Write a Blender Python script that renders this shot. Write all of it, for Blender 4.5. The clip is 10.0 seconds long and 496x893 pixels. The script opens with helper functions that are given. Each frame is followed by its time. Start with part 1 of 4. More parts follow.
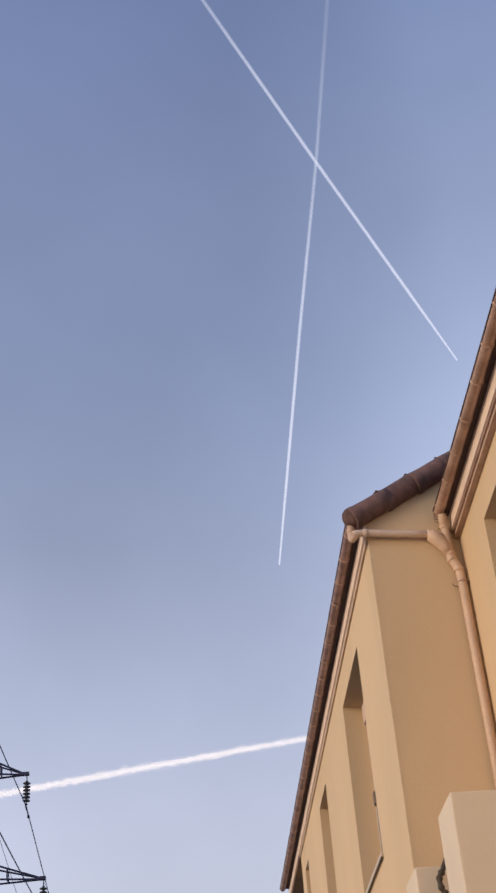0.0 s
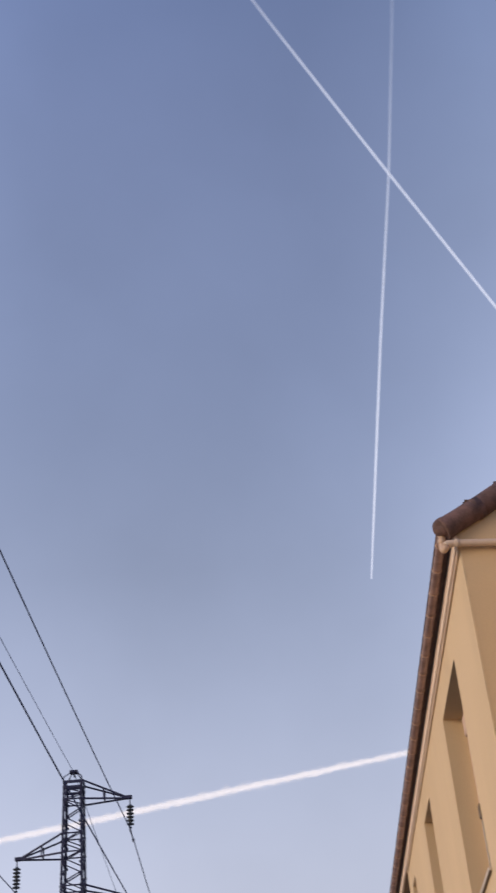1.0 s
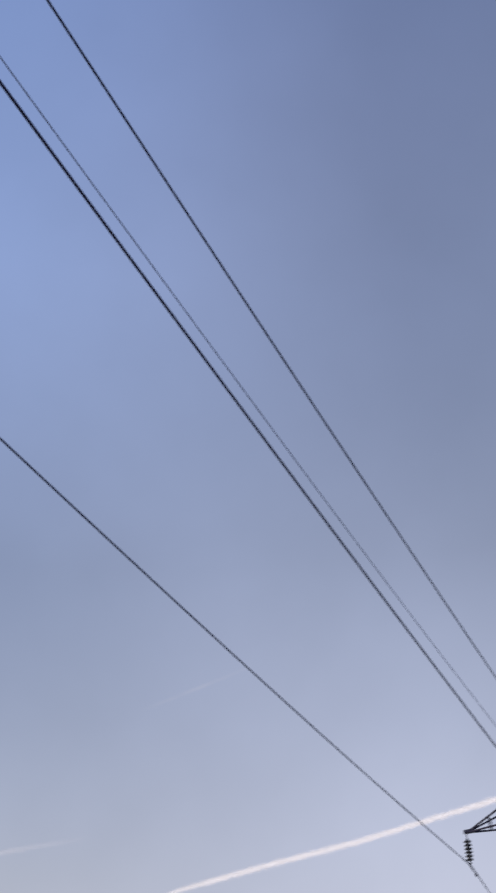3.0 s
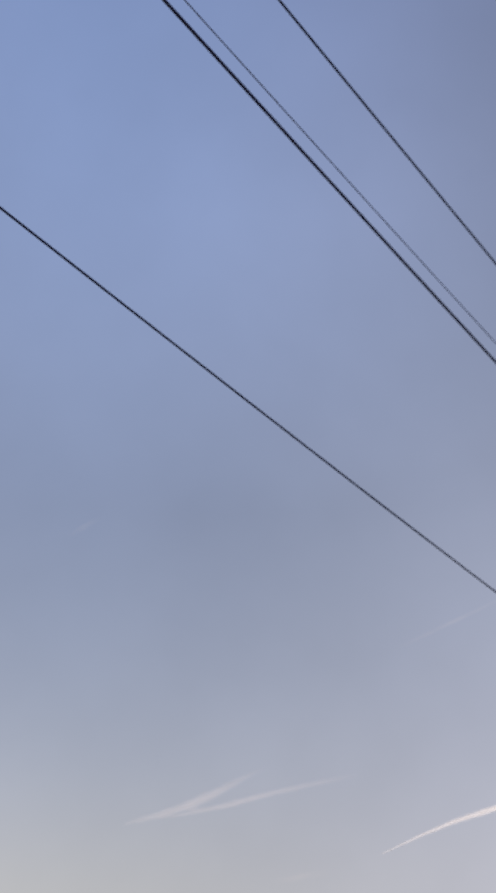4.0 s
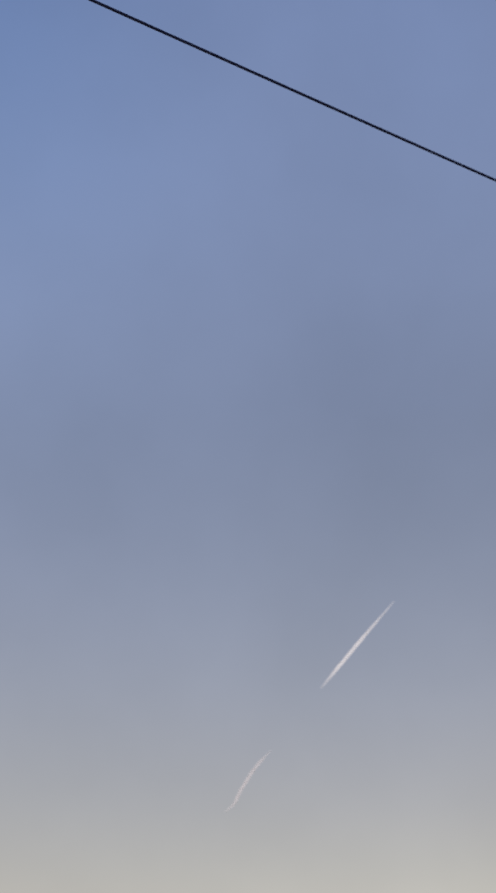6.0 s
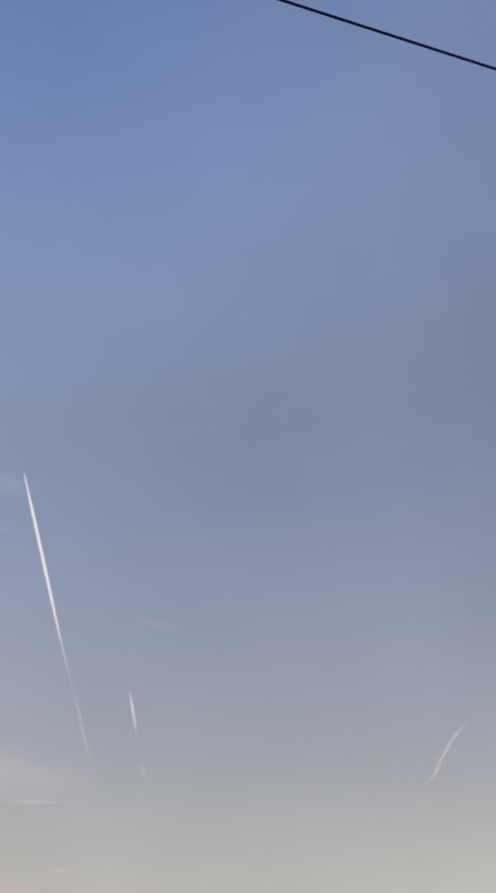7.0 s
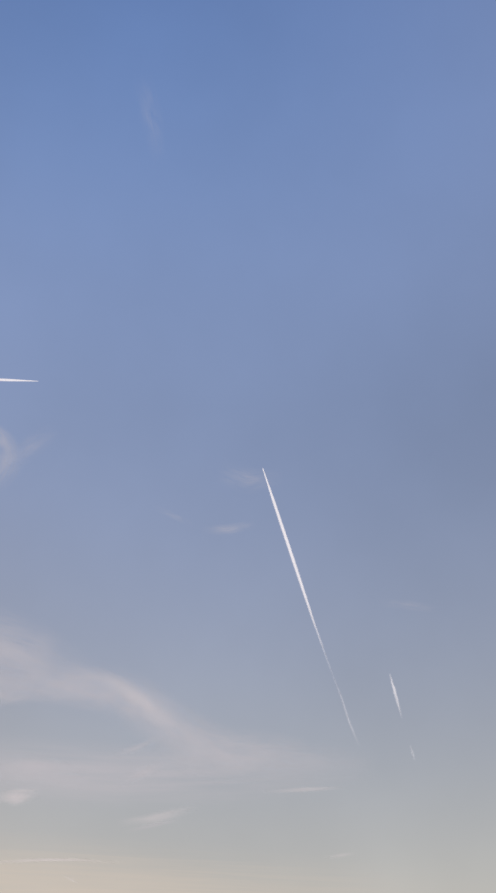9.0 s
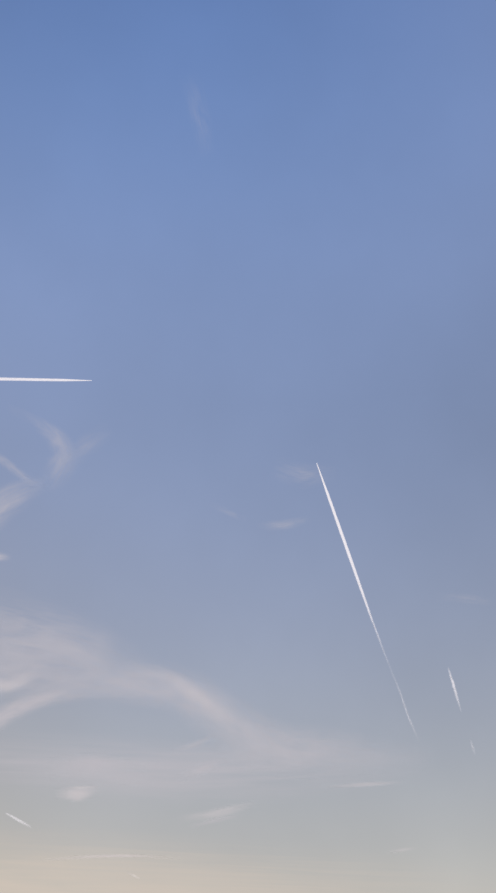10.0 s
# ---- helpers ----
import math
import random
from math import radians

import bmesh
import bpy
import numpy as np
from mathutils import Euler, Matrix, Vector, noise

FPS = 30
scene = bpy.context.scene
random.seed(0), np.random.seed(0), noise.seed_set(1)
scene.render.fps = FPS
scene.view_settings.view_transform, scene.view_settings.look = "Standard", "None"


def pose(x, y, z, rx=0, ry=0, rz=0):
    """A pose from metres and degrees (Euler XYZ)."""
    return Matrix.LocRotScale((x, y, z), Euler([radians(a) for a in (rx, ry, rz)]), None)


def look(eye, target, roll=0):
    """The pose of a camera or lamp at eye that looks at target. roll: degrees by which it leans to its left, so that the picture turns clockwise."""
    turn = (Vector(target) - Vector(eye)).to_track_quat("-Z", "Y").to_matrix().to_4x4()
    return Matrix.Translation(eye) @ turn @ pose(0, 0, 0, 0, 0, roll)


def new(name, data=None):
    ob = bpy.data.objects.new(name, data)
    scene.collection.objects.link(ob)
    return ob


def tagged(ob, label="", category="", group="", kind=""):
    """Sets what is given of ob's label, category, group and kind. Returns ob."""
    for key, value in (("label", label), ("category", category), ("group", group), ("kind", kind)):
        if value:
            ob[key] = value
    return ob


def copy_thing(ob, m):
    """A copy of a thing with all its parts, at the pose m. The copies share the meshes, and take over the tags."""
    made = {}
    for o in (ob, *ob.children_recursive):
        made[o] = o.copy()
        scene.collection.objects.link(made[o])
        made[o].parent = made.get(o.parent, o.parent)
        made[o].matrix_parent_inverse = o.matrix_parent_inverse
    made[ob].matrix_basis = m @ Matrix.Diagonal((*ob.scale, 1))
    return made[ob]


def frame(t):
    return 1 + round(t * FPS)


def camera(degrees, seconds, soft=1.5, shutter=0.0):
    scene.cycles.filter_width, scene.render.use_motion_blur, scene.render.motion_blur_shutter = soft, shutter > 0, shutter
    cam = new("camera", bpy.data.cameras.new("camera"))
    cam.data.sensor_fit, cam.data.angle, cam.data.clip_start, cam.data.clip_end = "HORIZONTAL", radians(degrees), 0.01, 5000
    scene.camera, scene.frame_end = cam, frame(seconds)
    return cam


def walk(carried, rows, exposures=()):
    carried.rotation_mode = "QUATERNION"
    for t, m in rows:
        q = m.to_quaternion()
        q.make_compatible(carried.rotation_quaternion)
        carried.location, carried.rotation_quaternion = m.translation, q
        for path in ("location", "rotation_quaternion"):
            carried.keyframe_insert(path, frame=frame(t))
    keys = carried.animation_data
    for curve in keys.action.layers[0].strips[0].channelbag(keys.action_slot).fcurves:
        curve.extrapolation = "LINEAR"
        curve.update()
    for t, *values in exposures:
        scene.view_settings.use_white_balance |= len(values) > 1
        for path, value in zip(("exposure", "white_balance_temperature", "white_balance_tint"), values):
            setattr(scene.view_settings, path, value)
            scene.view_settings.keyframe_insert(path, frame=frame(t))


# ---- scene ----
# ---------------------------------------------------------------- camera
EYE = (0.0, 0.0, 1.6)
cam = camera(21.7, 10.0, soft=2.4, shutter=0.36)
# seconds, heading to the left of north, tilt upwards, lean
TURNS = [
    (0.0, 3.07, 34.19, -4.79),
    (0.5, 4.77, 34.58, -4.89),
    (1.0, 7.59, 35.26, -4.96),
    (1.5, 11.60, 35.89, -4.59),
    (2.0, 16.45, 36.21, -4.20),
    (2.5, 22.13, 36.01, -3.39),
    (2.7, 24.48, 35.76, -3.19),
    (3.8, 38.23, 33.43, -1.30),
    (4.5, 47.12, 31.85, -0.99),
    (5.0, 53.11, 30.91, -0.70),
    (5.5, 58.60, 30.31, -0.44),
    (5.7, 60.78, 30.00, -0.79),
    (6.8, 71.17, 28.89, -0.64),
    (7.0, 72.75, 28.72, -0.85),
    (7.5, 76.38, 28.38, -1.48),
    (8.0, 79.56, 28.20, -1.41),
    (8.5, 82.30, 28.17, -1.71),
    (9.0, 84.52, 28.22, -1.49),
    (9.5, 86.18, 28.19, -1.27),
    (10.0, 87.22, 28.09, -1.23),
]


def bearing(azimuth, height, distance=1.0):
    """A direction: degrees to the left of +Y and degrees above the horizon."""
    a, h = radians(azimuth), radians(height)
    return Vector((-math.sin(a) * math.cos(h), math.cos(a) * math.cos(h), math.sin(h))) * distance


walk(cam, [(t, look(EYE, Vector(EYE) + bearing(a, h), lean)) for t, a, h, lean in TURNS],
     [(0.0, 0.33, 6500, 10), (1.0, 0.26, 6450, 10), (2.0, 0.11, 6360, 10), (2.7, 0.13, 6390, 10), (4.0, 0.04, 6950, 10), (4.5, 0.04, 6900, 10),
      (5.5, -0.19, 6900, 10), (7.5, -0.36, 6620, 10), (8.5, -0.39, 6510, 10), (9.2, -0.31, 6400, 10), (10.0, -0.31, 6350, 10)])

# ---------------------------------------------------------------- world and sun
scene.cycles.transparent_max_bounces = 32
SUN_AZ, SUN_EL = 121.0, 7.0
world = bpy.data.worlds.new("evening_sky")
scene.world = world
world.use_nodes = True
wn, wl = world.node_tree.nodes, world.node_tree.links
sky = wn.new("ShaderNodeTexSky")
sky.sky_type, sky.sun_disc = "NISHITA", False
sky.sun_elevation, sky.sun_rotation = radians(SUN_EL), radians(360 - SUN_AZ)
sky.air_density, sky.dust_density, sky.ozone_density, sky.altitude = 1.0, 2.5, 2.0, 50


def sky_ramp(rows):
    """Hazy air: colour by height over the horizon (degrees, red, green, blue)."""
    ramp = wn.new("ShaderNodeValToRGB")
    ramp.color_ramp.interpolation = "B_SPLINE"
    for k, (height, *rgb) in enumerate(rows):
        at = math.sin(radians(height))
        e = ramp.color_ramp.elements[k] if k < 2 else ramp.color_ramp.elements.new(at)
        e.position, e.color = at, (*rgb, 1)
    wl.new(split.outputs["Z"], ramp.inputs["Fac"])
    return ramp.outputs["Color"]


place = wn.new("ShaderNodeTexCoord")
split = wn.new("ShaderNodeSeparateXYZ")
wl.new(place.outputs["Generated"], split.inputs["Vector"])
# the sunny side, the haze beside it, and the side away from the sun
HAZE_SUN = sky_ramp([(0, 0.66, 0.56, 0.45), (90, 0.10, 0.16, 0.36), (6, 0.57, 0.50, 0.42), (11, 0.42, 0.422, 0.418), (17, 0.325, 0.355, 0.44),
                     (23, 0.262, 0.312, 0.46), (29, 0.232, 0.298, 0.482), (35, 0.215, 0.290, 0.50), (41, 0.162, 0.245, 0.466), (48, 0.108, 0.187, 0.405)])
HAZE_BESIDE = sky_ramp([(0, 0.70, 0.66, 0.60), (90, 0.10, 0.16, 0.36), (10, 0.52, 0.515, 0.49), (14, 0.40, 0.41, 0.45), (19, 0.31, 0.345, 0.445),
                        (25, 0.245, 0.293, 0.43), (31, 0.218, 0.272, 0.43), (40, 0.218, 0.292, 0.51), (49, 0.19, 0.268, 0.50), (60, 0.15, 0.22, 0.44)])
HAZE_AWAY = sky_ramp([(0, 0.62, 0.61, 0.70), (90, 0.10, 0.16, 0.36), (15, 0.525, 0.545, 0.665), (23, 0.44, 0.483, 0.642), (34, 0.267, 0.320, 0.490),
                      (45, 0.207, 0.256, 0.427), (54, 0.180, 0.230, 0.410)])
HAZE_OPPOSITE = sky_ramp([(0, 0.74, 0.73, 0.83), (90, 0.10, 0.16, 0.36), (15, 0.65, 0.68, 0.82), (23, 0.56, 0.61, 0.79), (34, 0.39, 0.455, 0.655),
                          (45, 0.275, 0.335, 0.53), (54, 0.20, 0.26, 0.45)])
level_way = wn.new("ShaderNodeVectorMath")
level_way.operation = "MULTIPLY"
level_way.inputs[1].default_value = (1, 1, 0)
unit_way = wn.new("ShaderNodeVectorMath")
unit_way.operation = "NORMALIZE"
toward = wn.new("ShaderNodeVectorMath")
toward.operation = "DOT_PRODUCT"
toward.inputs[1].default_value = bearing(119, 0)
wl.new(place.outputs["Generated"], level_way.inputs[0])
wl.new(level_way.outputs["Vector"], unit_way.inputs[0])
wl.new(unit_way.outputs["Vector"], toward.inputs[0])


def sky_blend(low, high, one, two):
    share = wn.new("ShaderNodeMapRange")
    share.interpolation_type = "SMOOTHSTEP"
    share.inputs["From Min"].default_value, share.inputs["From Max"].default_value = low, high
    wl.new(toward.outputs["Value"], share.inputs["Value"])
    mixed = wn.new("ShaderNodeMixRGB")
    wl.new(share.outputs["Result"], mixed.inputs["Fac"])
    wl.new(one, mixed.inputs["Color1"]), wl.new(two, mixed.inputs["Color2"])
    return mixed.outputs["Color"]


haze = sky_blend(0.50, 0.90, sky_blend(-0.15, 0.40, sky_blend(-0.66, -0.44, HAZE_OPPOSITE, HAZE_AWAY), HAZE_BESIDE), HAZE_SUN)
mottle, uneven, veil = wn.new("ShaderNodeTexNoise"), wn.new("ShaderNodeMapRange"), wn.new("ShaderNodeMixRGB")
mottle.inputs["Scale"].default_value, mottle.inputs["Detail"].default_value = 6.0, 4
uneven.inputs["From Min"].default_value, uneven.inputs["From Max"].default_value = 0.3, 0.7
uneven.inputs["To Min"].default_value, uneven.inputs["To Max"].default_value = 0.95, 1.05
veil.blend_type = "MULTIPLY"
veil.inputs["Fac"].default_value = 1.0
wl.new(place.outputs["Generated"], mottle.inputs["Vector"])
wl.new(mottle.outputs["Fac"], uneven.inputs["Value"])
wl.new(haze, veil.inputs["Color1"]), wl.new(uneven.outputs["Result"], veil.inputs["Color2"])
haze = veil.outputs["Color"]

# Uneven haze round the horizon: stops by bearing, at three heights above it.
HAZE_STEPS = (-180, -10, 0, 10, 20, 30, 40, 50, 60, 70, 80, 90, 100, 110, 180)
HAZE_LOW = (0.0, -0.13, -0.21, -0.23, -0.05, -0.11, -0.01, 0.15, 0.22, 0.19, 0.22, 0.20, 0.03, 0.0, 0.0)
HAZE_MID = (0.0, -0.12, -0.24, -0.52, -0.36, -0.14, -0.18, -0.02, 0.05, 0.10, 0.12, 0.18, 0.22, 0.14, 0.0)
HAZE_HIGH = (0.0, -0.33, -0.42, -0.36, -0.24, 0.10, 0.21, 0.17, 0.20, 0.23, 0.35, 0.38, 0.31, 0.20, 0.0)
round_way, turn_share = wn.new("ShaderNodeMath"), wn.new("ShaderNodeMapRange")
flip = wn.new("ShaderNodeMath")
flip.operation, round_way.operation = "MULTIPLY", "ARCTAN2"
flip.inputs[1].default_value = -1.0
wl.new(split.outputs["X"], flip.inputs[0])
wl.new(flip.outputs[0], round_way.inputs[0]), wl.new(split.outputs["Y"], round_way.inputs[1])
turn_share.inputs["From Min"].default_value, turn_share.inputs["From Max"].default_value = -math.pi, math.pi
wl.new(round_way.outputs[0], turn_share.inputs["Value"])


def haze_ring(stops):
    ramp = wn.new("ShaderNodeValToRGB")
    ramp.color_ramp.interpolation = "CARDINAL"
    rows = sorted(zip(HAZE_STEPS, stops), key=lambda q: abs(abs(q[0]) - 180))
    for k, (at, stop) in enumerate(rows):
        e = ramp.color_ramp.elements[0 if at < 0 else 1] if k < 2 else ramp.color_ramp.elements.new(at / 360 + 0.5)
        e.position, e.color = at / 360 + 0.5, (*[2 ** stop / 1.5] * 3, 1)
    wl.new(turn_share.outputs["Result"], ramp.inputs["Fac"])
    return ramp.outputs["Color"]


def by_height(low, high, one, two):
    share, mixed = wn.new("ShaderNodeMapRange"), wn.new("ShaderNodeMixRGB")
    share.inputs["From Min"].default_value, share.inputs["From Max"].default_value = math.sin(radians(low)), math.sin(radians(high))
    wl.new(split.outputs["Z"], share.inputs["Value"]), wl.new(share.outputs["Result"], mixed.inputs["Fac"])
    wl.new(one, mixed.inputs["Color1"]), wl.new(two, mixed.inputs["Color2"])
    return mixed.outputs["Color"]


thick = wn.new("ShaderNodeMixRGB")
thick.blend_type = "MULTIPLY"
thick.inputs["Fac"].default_value = 1.0
wl.new(haze, thick.inputs["Color1"])
wl.new(by_height(30, 43, by_height(18, 30, haze_ring(HAZE_LOW), haze_ring(HAZE_MID)), haze_ring(HAZE_HIGH)), thick.inputs["Color2"])
haze = thick.outputs["Color"]
air = wn.new("ShaderNodeMixRGB")
air.blend_type = "ADD"
air.inputs["Fac"].default_value = 0.0133
wl.new(haze, air.inputs["Color1"]), wl.new(sky.outputs["Color"], air.inputs["Color2"])
wl.new(air.outputs["Color"], wn["Background"].inputs["Color"])
wn["Background"].inputs["Strength"].default_value = 1.44

sun = new("sun", bpy.data.lights.new("sun", "SUN"))
sun.data.energy, sun.data.angle, sun.data.color = 2.10, radians(30), (1.0, 0.775, 0.545)
sun.matrix_world = look(bearing(SUN_AZ, SUN_EL, 100), (0, 0, 0))

# ---------------------------------------------------------------- materials


def material(name, colour, rough=0.8, metal=0.0, spread=0.15, scale=2.0, fine=60.0, bump=0.2, bump_size=0.01,
             second=None, streak=1.0, piece=0.0):
    """Noise at two scales on the colour, fine relief; second: the colour of stains; streak stretches them upright."""
    m = bpy.data.materials.new(name)
    m.use_nodes = True
    n, l = m.node_tree.nodes, m.node_tree.links
    shader = n["Principled BSDF"]
    shader.inputs["Roughness"].default_value, shader.inputs["Metallic"].default_value = rough, metal
    where = n.new("ShaderNodeTexCoord")
    turn = n.new("ShaderNodeMapping")
    turn.inputs["Scale"].default_value = (1, 1, 1 / streak)
    l.new(where.outputs["Object"], turn.inputs["Vector"])
    big, small = n.new("ShaderNodeTexNoise"), n.new("ShaderNodeTexNoise")
    big.inputs["Scale"].default_value, big.inputs["Detail"].default_value = scale, 6
    small.inputs["Scale"].default_value, small.inputs["Detail"].default_value = fine, 4
    l.new(turn.outputs["Vector"], big.inputs["Vector"])
    l.new(where.outputs["Object"], small.inputs["Vector"])
    ramp = n.new("ShaderNodeValToRGB")
    dark = second or tuple(c * (1 - spread) for c in colour)
    ramp.color_ramp.elements[0].position, ramp.color_ramp.elements[1].position = 0.35, 0.65
    ramp.color_ramp.elements[0].color, ramp.color_ramp.elements[1].color = (*dark, 1), (*colour, 1)
    l.new(big.outputs["Fac"], ramp.inputs["Fac"])
    grain = n.new("ShaderNodeMixRGB")
    grain.blend_type = "MULTIPLY"
    grain.inputs["Fac"].default_value = 1.0
    soft = n.new("ShaderNodeMapRange")
    soft.inputs["From Min"].default_value, soft.inputs["From Max"].default_value = 0.3, 0.7
    soft.inputs["To Min"].default_value, soft.inputs["To Max"].default_value = 1 - spread * 0.6, 1.0
    l.new(small.outputs["Fac"], soft.inputs["Value"])
    l.new(ramp.outputs["Color"], grain.inputs["Color1"])
    l.new(soft.outputs["Result"], grain.inputs["Color2"])
    out = grain.outputs["Color"]
    if piece:
        info = n.new("ShaderNodeObjectInfo")
        vary = n.new("ShaderNodeMapRange")
        vary.inputs["To Min"].default_value, vary.inputs["To Max"].default_value = 1 - piece, 1.0
        l.new(info.outputs["Random"], vary.inputs["Value"])
        mul = n.new("ShaderNodeMixRGB")
        mul.blend_type = "MULTIPLY"
        mul.inputs["Fac"].default_value = 1.0
        l.new(out, mul.inputs["Color1"])
        l.new(vary.outputs["Result"], mul.inputs["Color2"])
        out = mul.outputs["Color"]
    l.new(out, shader.inputs["Base Color"])
    if bump:
        relief = n.new("ShaderNodeBump")
        relief.inputs["Strength"].default_value, relief.inputs["Distance"].default_value = bump, bump_size
        l.new(small.outputs["Fac"], relief.inputs["Height"])
        l.new(relief.outputs["Normal"], shader.inputs["Normal"])
    return m


RENDER_OCHRE = material("ochre_render", (0.70, 0.52, 0.325), 0.92, spread=0.10, scale=0.7, fine=90, bump=0.35,
                        bump_size=0.004, second=(0.615, 0.45, 0.275), streak=4.0)
RENDER_CREAM = material("cream_render", (0.76, 0.64, 0.49), 0.92, spread=0.08, scale=1.2, fine=90, bump=0.3,
                        bump_size=0.004)
PAINT_CREAM = material("cream_paint", (0.88, 0.70, 0.57), 0.55, spread=0.12, scale=1.5, fine=40, bump=0.08,
                       bump_size=0.002)
GUTTER = material("brown_gutter", (0.56, 0.37, 0.285), 0.32, spread=0.25, scale=3.0, fine=30, bump=0.06,
                  bump_size=0.002, second=(0.33, 0.195, 0.14))
GUTTER_OLD = material("stained_gutter", (0.42, 0.262, 0.222), 0.42, spread=0.35, scale=7.0, fine=24, bump=0.3, bump_size=0.004,
                      second=(0.22, 0.128, 0.115))
PIPE_PALE = material("pale_pipe", (0.74, 0.58, 0.47), 0.5, spread=0.12, scale=3.0, fine=35, bump=0.05, bump_size=0.002)
TRIM_TAN = material("tan_trim", (0.60, 0.43, 0.30), 0.7, spread=0.2, scale=4.0, fine=40, bump=0.08, bump_size=0.002)
CORNER_HIGHLIGHT = material("corner_highlight", (0.75, 0.58, 0.37), 0.9, spread=0.12, scale=6.0, fine=80, bump=0.3, bump_size=0.003)
PIPE = material("beige_pipe", (0.66, 0.465, 0.335), 0.5, spread=0.14, scale=3.0, fine=35, bump=0.05, bump_size=0.002)
TILE = material("clay_tile", (0.255, 0.145, 0.132), 0.85, spread=0.35, scale=9.0, fine=70, bump=0.5, bump_size=0.006,
                second=(0.13, 0.080, 0.075), piece=0.2)
# verge mortar; also the dark tone for shade at the eave and gutter lip
MORTAR_AND_SHADE = material("mortar_and_shade", (0.13, 0.085, 0.075), 0.95, spread=0.3, scale=10, fine=60, bump=0.5)
STEEL = material("pylon_steel", (0.032, 0.034, 0.085), 0.65, 0.2, spread=0.25, scale=2.0, fine=25, bump=0.05)
CABLE = material("cable_alloy", (0.018, 0.032, 0.12), 0.9, 0.0, spread=0.2, scale=4.0, fine=30, bump=0)
EARTH_WIRE = material("earth_wire_steel", (0.09, 0.125, 0.27), 0.8, 0.0, spread=0.2, scale=4.0, fine=30, bump=0)
DISC = material("insulator_glaze", (0.10, 0.11, 0.125), 0.2, spread=0.2, scale=6, fine=20, bump=0)
ALUMINIUM = material("shutter_metal", (0.66, 0.55, 0.44), 0.45, 0.1, spread=0.1, scale=4, fine=40, bump=0.03)
IRON = material("wrought_iron", (0.075, 0.058, 0.042), 0.75, 0.0, spread=0.3, scale=8, fine=40, bump=0.1)
JAMB_PAINT = material("jamb_paint", (0.66, 0.43, 0.29), 0.6, spread=0.12, scale=4, fine=40, bump=0.04)
FRAME = material("window_paint", (0.72, 0.57, 0.47), 0.45, spread=0.08, scale=4, fine=40, bump=0.04)
BOUNCE_GROUND = material("bounce_ground", (0.28, 0.255, 0.22), 0.95, spread=0.3, scale=0.3, fine=40, bump=0.5, bump_size=0.01)
SOFFIT = material("eave_boards", (0.20, 0.145, 0.10), 0.8, spread=0.25, scale=3, fine=40, bump=0.2)
ROOM = material("room_shade", (0.10, 0.09, 0.08), 0.9, spread=0.1, scale=1, fine=10, bump=0)

GLASS = bpy.data.materials.new("window_glass")
GLASS.use_nodes = True
GLASS.node_tree.nodes["Principled BSDF"].inputs["Transmission Weight"].default_value = 1.0
GLASS.node_tree.nodes["Principled BSDF"].inputs["Roughness"].default_value = 0.02


